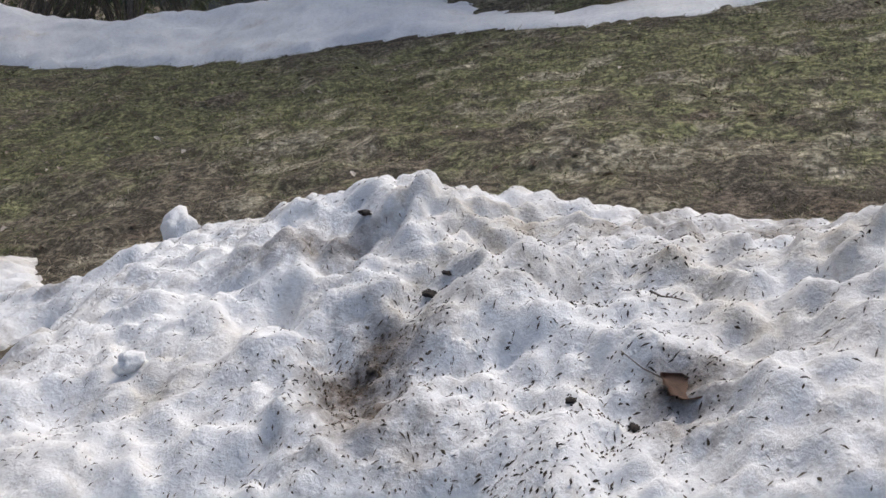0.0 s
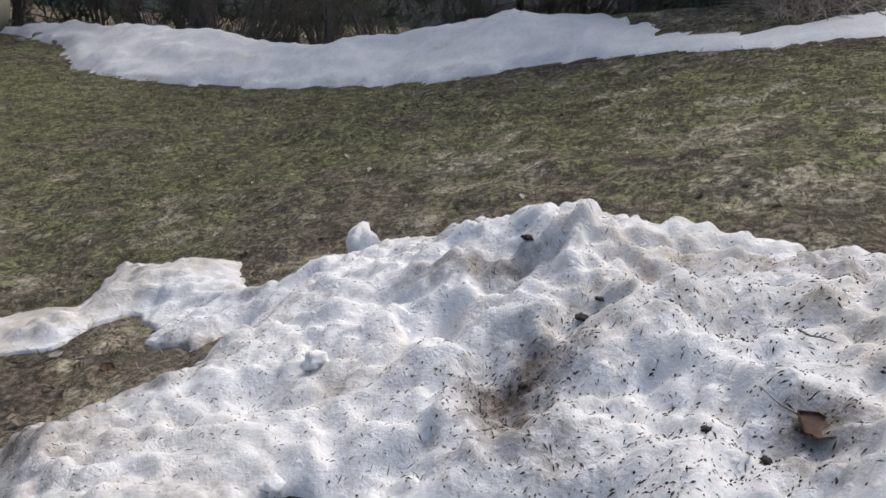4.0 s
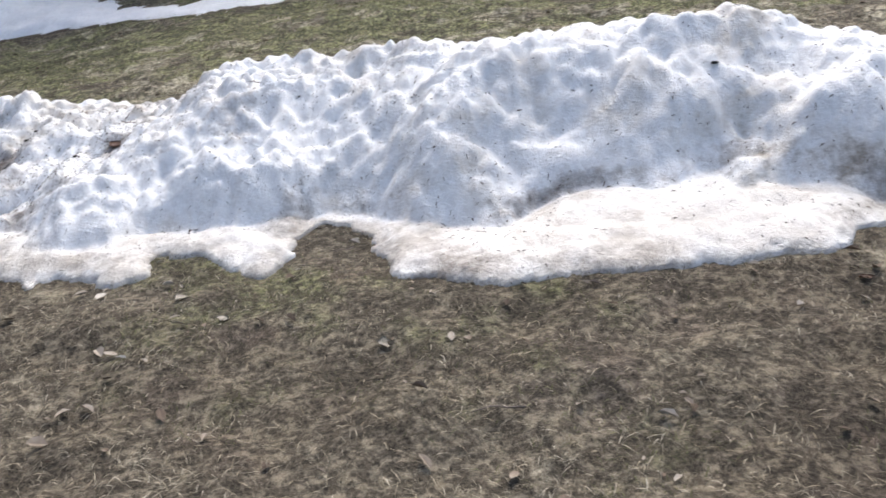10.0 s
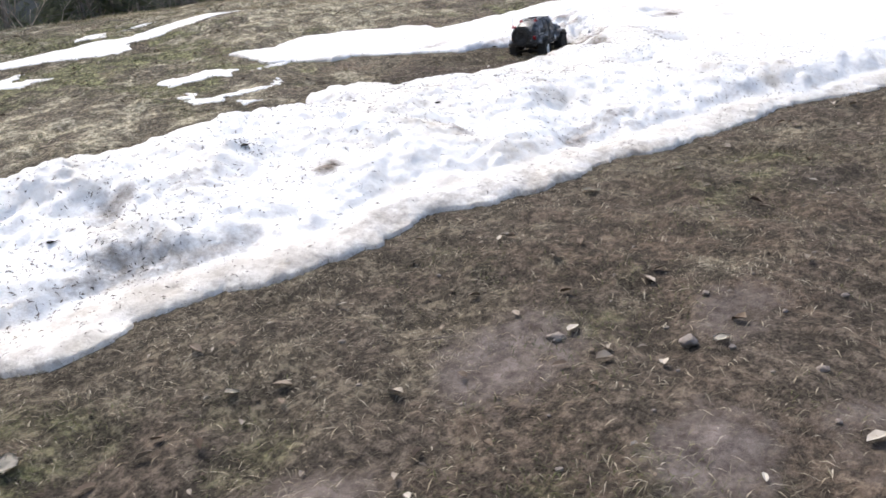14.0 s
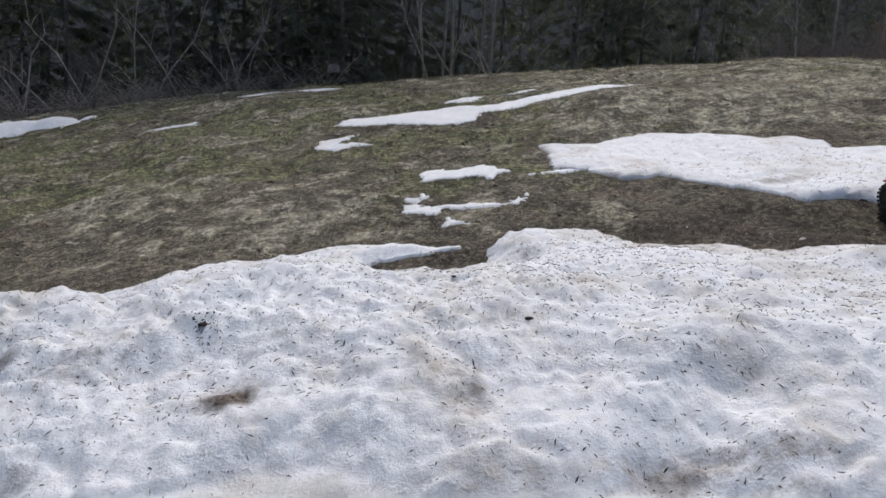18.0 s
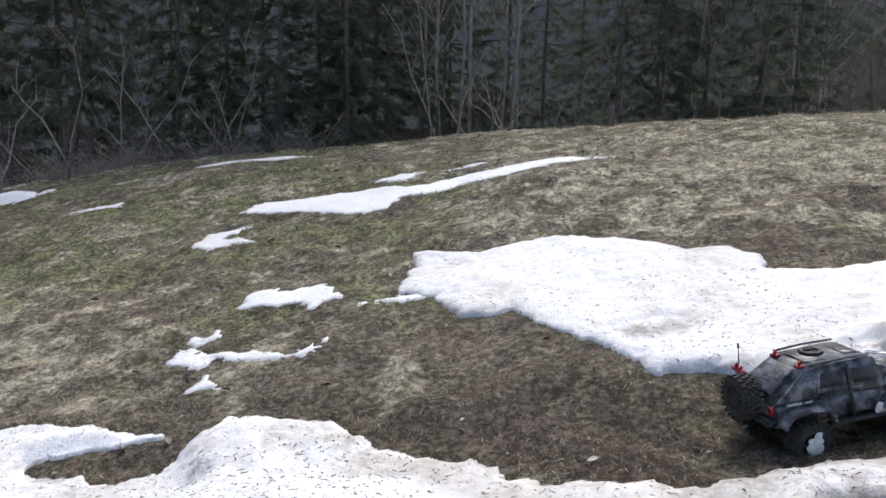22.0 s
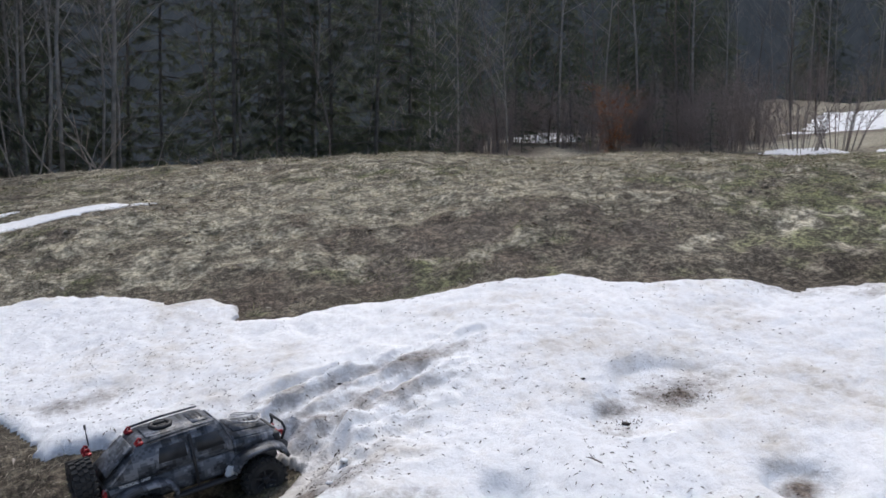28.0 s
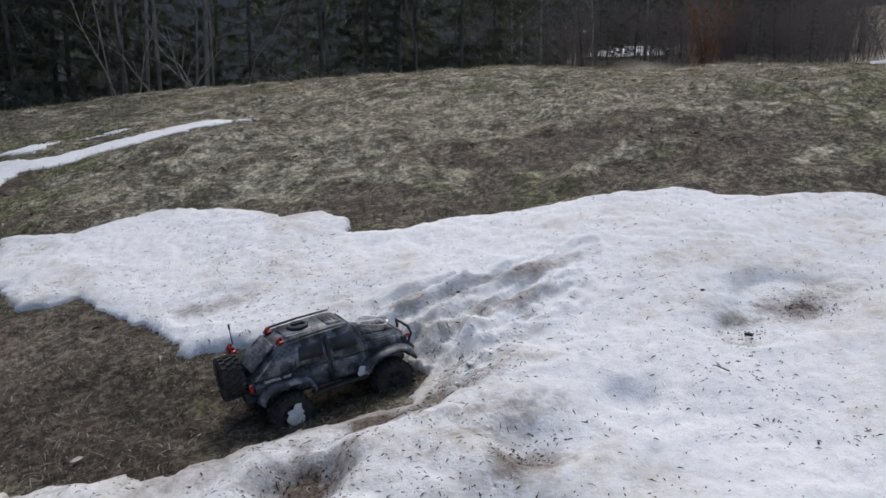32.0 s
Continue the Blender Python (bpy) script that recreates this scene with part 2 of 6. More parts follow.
def snow_material(name, clean, soiled=False):
    m = Nodes(name, 0.6, 0, 0.3)
    big, mid, crumb = m.noise(1.5, 6, 0.68), m.noise(6, 8, 0.72), m.noise(38, 6, 0.7)
    white = m.mix(m.ramp(mid, [(0.35, (0, 0, 0)), (0.68, (1, 1, 1))]), (0.82, 0.835, 0.85), (0.95, 0.95, 0.945))
    grime = m.ramp(big, [(clean - 0.06, (0, 0, 0)), (clean + 0.16, (1, 1, 1))])
    grime2 = m.mix(1.0, grime, m.ramp(mid, [(0.36, (0.12, 0.12, 0.12)), (0.66, (1, 1, 1))]), "MULTIPLY")
    c = m.mix(grime2, white, (0.50, 0.455, 0.385))
    c = m.mix(1.0, c, m.ramp(crumb, [(0.32, (0.86, 0.85, 0.84)), (0.5, (0.99, 0.99, 0.99)), (0.7, (1.04, 1.04, 1.04))]), "MULTIPLY")
    speck = m.ramp(m.noise(95, 5, 0.75), [(0.60, (0, 0, 0)), (0.68, (1, 1, 1))])
    speck2 = m.mix(1.0, speck, m.ramp(m.noise(3.2, 6, .7), [(0.48, (0, 0, 0)), (0.70, (0.6, 0.6, 0.6))]), "MULTIPLY")
    c = m.mix(speck2, c, (0.17, 0.145, 0.12))
    if soiled:
        # thin half-melted ice, stained by the earth under it
        ice = m.t.nodes.new("ShaderNodeAttribute")
        ice.attribute_name = "ice"
        stain = m.ramp(m.noise(7, 7, 0.7), [(0.38, (0.47, 0.43, 0.375)), (0.52, (0.70, 0.67, 0.62)), (0.64, (0.87, 0.855, 0.83))])
        c = m.mix(m.ramp(m.mix(0.35, ice.outputs["Fac"], m.noise(14, 7, 0.74)), [(0.26, (0, 0, 0)), (0.62, (0.85, 0.85, 0.85))]), c, stain)
        # soil thrown up by wheels and left in melt hollows
        a = m.t.nodes.new("ShaderNodeAttribute")
        a.attribute_name = "soil"
        soil = m.ramp(m.noise(60, 6, 0.75), [(0.35, (0.05, 0.037, 0.027)), (0.55, (0.14, 0.105, 0.08)), (0.72, (0.36, 0.30, 0.25))])
        edge = m.mix(0.45, a.outputs["Fac"], m.noise(24, 7, 0.75))
        c = m.mix(m.ramp(edge, [(0.29, (0, 0, 0)), (0.40, (0.5, 0.5, 0.5)), (0.54, (1, 1, 1))]), c, soil)
    m.color(c)
    m.set("Subsurface Weight", 0.3)
    m.set("Subsurface Radius", (1.0, 1.0, 1.0))
    m.set("Subsurface Scale", 0.015)
    warp = m.mix(0.03, m.coords(), m.noise(18, 4, .6, None, "Color"), "ADD")
    v = m.add("ShaderNodeTexVoronoi", Scale=30.0, Detail=2.0, Roughness=0.6)
    m.link(warp, v.inputs["Vector"])
    crumbs = m.ramp(v.outputs["Distance"], [(0.0, (1, 1, 1)), (0.75, (0, 0, 0))])
    m.bump(m.mix(0.45, crumbs, m.noise(90, 6, 0.66)), 0.6, 0.02)
    return m.mat


SNOW = snow_material("old_snow", 0.54, True)
SNOW_CLEAN = snow_material("clean_snow", 0.64)


def ground_material():
    m = Nodes("spring_lawn", 0.95, 0, 0.15)

    def field(name):
        a = m.t.nodes.new("ShaderNodeAttribute")
        a.attribute_name = name
        return a.outputs["Fac"]

    def torn(name, lo, hi, scale, k):
        """A field with its border torn up by noise."""
        f = m.mix(k, field(name), m.noise(scale, 9, 0.76))
        return m.ramp(f, [(lo, (0, 0, 0)), (hi, (1, 1, 1))])

    fine, grain, tuft = m.noise(34, 9, 0.8), m.noise(120, 6, 0.8), m.noise(8.5, 8, 0.74)
    thatch = m.ramp(fine, [(0.43, (0.026, 0.022, 0.017)), (0.5, (0.104, 0.091, 0.069)), (0.58, (0.27, 0.24, 0.185))])
    straw = m.ramp(fine, [(0.40, (0.15, 0.135, 0.095)), (0.5, (0.42, 0.39, 0.295)), (0.61, (0.70, 0.66, 0.54))])
    green = m.ramp(fine, [(0.43, (0.032, 0.037, 0.018)), (0.5, (0.13, 0.145, 0.066)), (0.58, (0.30, 0.31, 0.16))])
    tone = m.ramp(m.noise(1.3, 5, 0.65), [(0.40, (0, 0, 0)), (0.60, (1, 1, 1))])
    soil_a = m.ramp(fine, [(0.43, (0.022, 0.018, 0.015)), (0.5, (0.078, 0.066, 0.056)), (0.59, (0.20, 0.172, 0.145))])
    soil_b = m.ramp(fine, [(0.43, (0.026, 0.019, 0.015)), (0.5, (0.092, 0.069, 0.054)), (0.59, (0.215, 0.168, 0.13))])
    soil = m.mix(tone, soil_a, soil_b)
    c = m.mix(torn("green", 0.45, 0.57, 11, 0.36), thatch, green)
    c = m.mix(torn("straw", 0.45, 0.57, 10, 0.36), c, straw)
    c = m.mix(torn("bare", 0.44, 0.55, 13, 0.36), c, soil)
    c = m.mix(1.0, c, m.ramp(tuft, [(0.42, (0.34, 0.34, 0.335)), (0.5, (1, 1, 1)), (0.58, (1.7, 1.68, 1.6))]), "MULTIPLY")
    c = m.mix(0.33, c, m.ramp(grain, [(0.38, (0.012, 0.010, 0.008)), (0.62, (0.40, 0.35, 0.27))]))
    # soaked turf along the melting snow
    c = m.mix(torn("wet", 0.40, 0.70, 16, 0.35), c, m.mix(1.0, c, (0.62, 0.60, 0.60), "MULTIPLY"))
    # bare wet clay where the grass is worn away
    mud = m.ramp(m.noise(22, 8, 0.75), [(0.36, (0.085, 0.069, 0.061)), (0.5, (0.175, 0.145, 0.13)), (0.68, (0.29, 0.25, 0.23))])
    c = m.mix(torn("mud", 0.42, 0.58, 9, 0.5), c, mud)
    m.color(c)
    m.bump(m.mix(0.4, m.mix(0.5, fine, tuft), grain), 0.7, 0.018)
    return m.mat


GROUND = ground_material()


def blade_material(name, stops, rough=0.8, thru=0.0):
    m = Nodes(name, rough, 0, 0.2)
    g = m.t.nodes.new("ShaderNodeNewGeometry")
    f = m.mix(0.5, g.outputs["Random Per Island"], m.ramp(m.noise(2.2, 7, 0.72), [(0.38, (0, 0, 0)), (0.62, (1, 1, 1))]))
    c = m.ramp(f, stops)
    m.color(c)
    if thru:
        t = m.t.nodes.new("ShaderNodeBsdfTranslucent")
        m.link(c, t.inputs["Color"])
        mix = m.t.nodes.new("ShaderNodeMixShader")
        mix.inputs[0].default_value = thru
        m.link(m.bsdf.outputs[0], mix.inputs[1])
        m.link(t.outputs[0], mix.inputs[2])
        m.link(mix.outputs[0], m.t.nodes["Material Output"].inputs["Surface"])
    return m.mat


STRAW = blade_material("dry_grass_blades", [(0.15, (0.05, 0.04, 0.03)), (0.35, (0.12, 0.098, 0.068)), (0.55, (0.19, 0.168, 0.125)), (0.75, (0.38, 0.345, 0.27)), (0.92, (0.11, 0.075, 0.055))], 0.8, 0.2)
PALE_STRAW = blade_material("bleached_grass_blades", [(0.15, (0.20, 0.165, 0.11)), (0.5, (0.36, 0.32, 0.235)), (0.85, (0.54, 0.50, 0.41))], 0.8, 0.35)
BRIGHT_STRAW = blade_material("fresh_bleached_straw", [(0.15, (0.34, 0.28, 0.19)), (0.5, (0.52, 0.46, 0.34)), (0.85, (0.68, 0.63, 0.52))], 0.7, 0.25)
GREEN = blade_material("green_grass_blades", [(0.15, (0.05, 0.056, 0.027)), (0.4, (0.098, 0.11, 0.05)), (0.7, (0.17, 0.18, 0.085)), (0.92, (0.33, 0.325, 0.18))], 0.8, 0.4)
NEEDLE = blade_material("conifer_needles", [(0.1, (0.085, 0.10, 0.085)), (0.5, (0.11, 0.13, 0.095)), (0.9, (0.145, 0.165, 0.09))], 0.95, 0.5)
REDLEAF = blade_material("rust_leaves", [(0.1, (0.12, 0.04, 0.018)), (0.5, (0.28, 0.11, 0.045)), (0.9, (0.38, 0.19, 0.08))], 0.8, 0.4)
LITTER = blade_material("dead_leaf_scraps", [(0.15, (0.07, 0.052, 0.04)), (0.36, (0.16, 0.12, 0.09)), (0.55, (0.32, 0.27, 0.215)), (0.9, (0.56, 0.52, 0.46))])
FLECK = blade_material("bark_flecks", [(0.1, (0.02, 0.016, 0.012)), (0.5, (0.07, 0.053, 0.038)), (0.95, (0.19, 0.15, 0.11))])
BARK_DARK = plain("dark_bark", (0.14, 0.13, 0.12), 0.9, 0, 0.5, 12, 0.6)
ALDER = plain("bare_alder_bark", (0.27, 0.225, 0.205), 0.9, 0, 0.35, 20, 0.3)
BARK_GREY = plain("grey_birch_bark", (0.30, 0.275, 0.25), 0.85, 0, 0.45, 9, 0.4)
TWIG = plain("bare_twig", (0.17, 0.14, 0.12), 0.9, 0, 0.4, 20, 0.3)


# ---- plan of the snow ----
# Plan of the ploughed bank, from its west tip along the near foot to the east and back along the far side.
FOOT_WEST = [(-5.42, 4.38), (-5.53, 4.22), (-5.66, 4.10), (-5.60, 3.94), (-5.47, 3.83), (-5.35, 3.75), (-5.24, 3.70), (-5.19, 3.62), (-5.13, 3.56), (-5.12, 3.63), (-5.09, 3.67), (-5.03, 3.63), (-4.95, 3.65), (-4.92, 3.76),
             (-4.85, 3.81), (-4.87, 3.90), (-4.91, 3.96), (-4.78, 3.95), (-4.72, 3.83), (-4.62, 3.80), (-4.46, 3.92), (-4.34, 3.92), (-4.52, 3.71), (-4.42, 3.62), (-4.44, 3.52), (-4.32, 3.36), (-4.17, 3.19), (-4.05, 3.20)]
FOOT_MIDDLE = [(-3.93, 3.06), (-3.82, 3.06), (-3.81, 3.23), (-3.67, 3.15), (-3.48, 2.93), (-3.36, 3.04), (-3.38, 3.17), (-3.27, 3.26), (-3.17, 3.18), (-3.14, 2.97),
               (-3.09, 2.73), (-2.93, 2.57), (-2.69, 2.51), (-2.28, 2.37), (-2.0, 2.32), (-1.85, 2.41), (-1.74, 2.35), (-1.65, 2.24), (-1.48, 2.14), (-1.24, 2.15)]
FOOT_EAST = [(-0.97, 1.82), (-0.69, 1.85), (-0.40, 1.70), (-0.03, 1.57), (0.22, 1.61), (0.42, 1.47), (0.82, 1.37), (1.06, 1.36), (1.30, 1.22), (1.46, 1.20),
             (1.72, 1.13), (2.04, 1.06), (2.47, 0.75), (3.00, 0.45), (4.00, 0.25), (5.20, 0.30), (6.60, 0.80), (7.10, 1.90)]
FAR_EAST = [(6.9, 2.6), (6.23, 2.88), (5.84, 3.10), (5.56, 3.17), (5.40, 3.40), (5.01, 3.57), (4.82, 3.76), (4.40, 3.90), (4.21, 3.87), (3.85, 4.04), (3.54, 4.03),
            (3.38, 4.16), (3.41, 4.30), (3.30, 4.46), (3.15, 4.48), (2.98, 4.69), (2.60, 4.90), (2.20, 4.83), (1.87, 4.92), (1.89, 4.69), (1.80, 4.40)]
BAY = [(1.94, 4.30), (2.06, 4.00), (2.26, 4.01), (2.39, 3.81), (2.50, 3.65), (2.62, 3.48), (2.61, 3.35), (2.77, 3.30), (2.97, 3.22), (3.25, 3.08), (3.33, 2.92),
       (3.20, 2.76), (2.86, 2.74), (2.59, 2.70), (2.48, 2.77), (2.28, 2.80), (2.09, 2.92), (1.92, 3.05), (1.76, 3.09), (1.64, 3.28), (1.46, 3.36), (1.27, 3.40), (1.17, 3.30), (1.14, 3.12),
       (0.98, 3.09), (0.80, 3.17), (0.68, 3.28), (0.85, 3.33), (1.08, 3.36)]
FAR_WEST = [(0.88, 3.44), (0.53, 3.55), (0.30, 3.54), (0.08, 3.58), (-0.10, 3.47), (-0.4, 3.42), (-1.0, 3.45), (-1.5, 3.75), (-2.0, 4.1), (-2.6, 4.4), (-3.0, 4.55), (-3.4, 4.75),
            (-3.8, 5.0), (-4.3, 5.22), (-4.8, 5.33), (-5.2, 5.30), (-5.42, 5.05), (-5.56, 5.02)]
WEST_PATCH = [(-5.84, 5.38), (-6.0, 5.27), (-6.2, 5.36), (-6.34, 5.38), (-6.3, 5.16), (-6.24, 4.98), (-6.5, 4.88), (-6.7, 4.72), (-6.67, 4.60), (-6.42, 4.60), (-6.2, 4.59), (-5.97, 4.62), (-6.0, 4.75), (-5.93, 4.88), (-5.72, 4.72), (-5.64, 4.60), (-5.49, 4.57), (-5.42, 4.75)]
BANK = FOOT_WEST + FOOT_MIDDLE + FOOT_EAST + FAR_EAST + BAY + FAR_WEST + WEST_PATCH
PATCHES = [
    [(0.66, 6.36), (0.79, 6.60), (1.30, 6.55), (1.88, 6.40), (2.12, 6.49), (2.61, 6.57), (3.03, 6.62), (3.28, 6.36), (2.86, 6.36), (2.41, 6.23), (2.06, 6.11), (1.79, 6.17), (1.68, 5.92), (1.46, 5.95), (1.10, 6.19)],
    [(1.55, 6.66), (1.76, 6.83), (1.95, 6.82), (1.80, 6.57)],
    [(2.05, 6.78), (2.3, 6.86), (2.5, 6.84), (2.3, 6.74)],
    [(0.50, 5.74), (0.57, 6.02), (0.82, 5.99), (0.69, 5.85), (0.92, 5.69), (0.76, 5.69), (0.63, 5.61)],
    [(1.07, 4.47), (1.09, 4.68), (1.30, 4.61), (1.47, 4.60), (1.57, 4.38), (1.48, 4.35), (1.43, 4.27), (1.35, 4.39), (1.21, 4.39)],
    [(0.89, 3.94), (0.93, 4.07), (1.10, 3.98), (1.29, 3.95), (1.39, 3.88), (1.53, 3.95), (1.57, 3.90), (1.45, 3.81), (1.33, 3.83), (1.11, 3.93), (1.05, 3.86)],
    [(1.06, 3.68), (1.10, 3.80), (1.19, 3.66)],
    [(0.91, 4.14), (1.03, 4.22), (1.08, 4.17), (0.98, 4.09)],
    [(1.60, 4.27), (1.80, 4.33), (1.95, 4.36), (1.93, 4.28), (1.80, 4.27)],
    [(-0.88, 7.36), (-0.46, 7.34), (-0.46, 7.22), (-0.76, 7.25)],
    [(-0.25, 8.55), (-0.01, 8.75), (0.47, 8.65), (0.95, 8.33), (0.32, 8.35)],
    [(-5.05, 3.56), (-5.0, 3.51), (-4.94, 3.48), (-4.94, 3.43), (-4.97, 3.40), (-5.0, 3.44), (-5.05, 3.47), (-5.06, 3.51)],
]
DRIFT = [(-9.98, 9.37), (-9.3, 9.15), (-8.76, 9.06), (-7.65, 9.14), (-6.81, 9.10), (-6.02, 8.78), (-5.5, 8.76), (-4.89, 8.66), (-4.3, 8.45), (-3.8, 8.23), (-3.2, 8.15), (-2.5, 8.30), (-1.75, 8.45),
         (-1.66, 8.72), (-2.4, 9.0), (-3.2, 8.85), (-4.0, 8.72), (-4.5, 9.2), (-5.3, 10.6), (-6.3, 11.0), (-7.6, 10.7), (-9.0, 11.0), (-11.5, 11.4), (-13.0, 11.2), (-11.2, 10.4)]


def inside_distance(x, y, outline):
    """Distance to an outline, positive inside."""
    best = np.full(x.shape, 1e9)
    odd = np.zeros(x.shape, bool)
    pts = np.array(outline)
    for (ax, ay), (bx, by) in zip(pts, np.roll(pts, -1, 0)):
        ex, ey = bx - ax, by - ay
        t = np.clip(((x - ax) * ex + (y - ay) * ey) / (ex * ex + ey * ey + 1e-12), 0, 1)
        best = np.minimum(best, (x - ax - t * ex) ** 2 + (y - ay - t * ey) ** 2)
        if ay != by:
            odd ^= ((ay > y) != (by > y)) & (x < ex * (y - ay) / ey + ax)
    return np.where(odd, 1, -1) * np.sqrt(best)


def in_snow(x, y):
    best = inside_distance(x, y, BANK)
    for outline in PATCHES + [DRIFT]:
        best = np.maximum(best, inside_distance(x, y, outline))
    return best


# ---- ground: one sheet to the horizon ----
def axis_lines(lo, hi, step, far):
    inner = np.arange(lo, hi + step / 2, step)
    s, a, b = step, lo, hi
    left, right = [], []
    while b < far:
        s *= 1.22
        a, b = a - s, b + s
        left.append(a)
        right.append(b)
    return np.r_[left[::-1], inner, right]


# Patches of the lawn: x, y, radius along x and y, strength.
STRAW_SPOTS = [(-7.6, 4.36, .35, .3, .3), (-7.4, 3.85, .5, .3, .25), (-8.2, 6.5, .9, .35, .45), (-5.9, 6.4, .8, .4, .35), (-6.4, 3.2, .35, .25, .5), (-3.49, 2.72, .22, .16, .6), (-4.5, 2.4, .4, .25, .3), (-4.0, 2.2, .35, .2, .35),
               (-3.77, 5.72, .5, .25, .5), (-4.0, 6.5, .6, .3, .35), (.0, 4.14, .5, .14, .5), (-.8, 3.95, .4, .16, .5), (-.46, 5.0, .7, .3, .3), (3.8, 5.4, .9, .7, .5), (2.7, 5.7, .6, .35, .3), (5.3, 5.2, 1.1, .7, .6), (3.9, 5.6, .8, .5, .4),
               (5.8, 4.6, .7, .45, .45), (3.5, 5.0, .45, .35, .4), (6.3, 5.6, 1.0, .8, .45), (-1.57, .97, .3, .2, .3), (-7.2, 5.3, .6, .3, .3)]
GREEN_SPOTS = [(-9.6, 5.4, 1.0, .8, .75), (-9.7, 7.3, 1.3, .9, .55), (-7.8, 8.0, 1.2, .6, .4), (-6.4, 7.4, 1.1, .6, .45), (-4.6, 7.2, .9, .4, .5), (-2.8, 7.0, .9, .6, .5), (-1.42, 1.51, .22, .16, .6), (-.67, .58, .22, .16, .5), (-1.25, 5.6, .9, .5, .5),
               (1.7, 5.4, .6, .35, .4), (1.2, 5.7, .7, .35, .4), (6.8, 3.7, .8, .5, .6), (3.9, 4.4, .45, .18, .5), (1.4, 4.3, .6, .25, .45), (1.9, 3.3, .4, .2, .45), (-4.95, 3.35, .3, .2, .4), (8.5, 4.5, 1.5, 1.5, .6), (.3, 6.8, 1.2, .5, .4)]
BARE_SPOTS = [(-3.6, 5.2, .6, .18, .6), (-4.6, 5.6, .5, .16, .4), (-6.6, 5.55, .35, .2, .5), (-6.1, 5.55, .3, .12, .6), (.33, 4.13, .2, .08, .6), (-.6, 3.7, .5, .12, .5), (1.93, 3.9, .22, .10, .7), (1.5, 3.7, .2, .10, .6), (3.55, 4.35, .5, .16, .55),
              (4.3, 4.7, .5, .22, .6), (4.6, 4.62, .55, .2, .65), (5.2, 4.1, .5, .14, .5), (2.3, 3.5, .3, .14, .45), (-.35, .5, .6, .5, .35), (-1.2, 1.2, .5, .35, .25), (-3.3, 2.3, .4, .25, .3), (-5.3, 3.1, .4, .25, .35), (-6.0, 4.2, .4, .25, .35),
              (-7.0, 4.75, .35, .2, .45), (2.9, 3.0, .5, .2, .3), (2.5, 3.2, .6, .3, .35), (2.2, 3.7, .4, .2, .3)]
MUD_SPOTS = [(-.34, .86, .20, .15, .9), (-.46, .34, .16, .12, .8), (-.97, .87, .17, .13, .8), (.05, .50, .22, .14, .55), (-.2, .1, .25, .15, .5), (-2.2, 1.2, .3, .2, .35), (-4.9, 2.6, .35, .25, .4), (-5.6, 4.6, .35, .2, .5), (2.2, 3.2, .4, .15, .35)]


def patch_share(x, y, rows):
    s = np.zeros(x.shape)
    for sx, sy, rx, ry, k in rows:
        s = np.maximum(s, k * np.exp(-0.7 * (((x - sx) / rx) ** 2 + ((y - sy) / ry) ** 2)))
    return s


def turf(x, y):
    """Shares of bleached straw, green shoots and bare soil in the lawn, each about 0..1."""
    x, y = np.asarray(x, float), np.asarray(y, float)
    wide, mid, small = vnoise(x, y, 1.7, 91), vnoise(x, y, 0.55, 92), vnoise(x, y, 0.19, 93)
    hill = smooth(1.2, 4.2, x) * smooth(4.3, 5.4, y)
    west = smooth(-4.5, -6.5, x)
    tiny = vnoise(x, y, 0.085, 104)
    worn = patch_share(x, y, BARE_SPOTS)
    far = smooth(22, 34, np.hypot(x - 2.5, y - .7))
    near = smooth(3.9, 2.8, y)
    straw = 0.36 - 0.20 * near + 0.22 * hill - 0.16 * west * smooth(4.2, 5.4, y) - 0.06 * smooth(5.0, 6.5, y) * (1 - hill) + 0.07 * wide + 0.16 * mid + (0.34 - 0.10 * near) * small + 0.26 * tiny + 0.55 * patch_share(x, y, STRAW_SPOTS) - 0.3 * worn
    green = 0.34 + 0.16 * smooth(4.5, 7.0, y) * (1 - hill) + 0.10 * west * smooth(4.2, 5.4, y) - 0.12 * smooth(2.8, 1.2, y) + 0.18 * vnoise(x, y, 1.2, 94) + 0.20 * vnoise(x, y, 0.4, 95) + 0.16 * vnoise(x, y, 0.13, 106) + 0.65 * patch_share(x, y, GREEN_SPOTS) - 0.3 * far
    bare = 0.23 + 0.07 * near + 0.17 * smooth(2.6, 1.4, y) * smooth(-4.0, -1.8, x) + 0.14 * vnoise(x, y, 0.9, 96) + 0.20 * vnoise(x, y, 0.28, 97) + 0.20 * vnoise(x, y, 0.1, 98) + 0.6 * worn + 0.35 * far
    return np.clip(straw, 0, 1), np.clip(green, 0, 1), np.clip(bare, 0, 1)


def turf_z(x, y, snow=None):
    """The lawn with its tussocks, which the snow lies flat on."""
    if snow is None:
        snow = in_snow(x, y)
    near = smooth(11.5, 9.0, y) * smooth(-9.0, -7.0, x)
    tuss = 0.016 * vnoise(x, y, 0.17, 101) + 0.012 * vnoise(x, y, 0.09, 102) + 0.02 * vnoise(x, y, 0.5, 103)
    return ground_z(x, y) + tuss * smooth(0.03, 0.15, -snow) * near


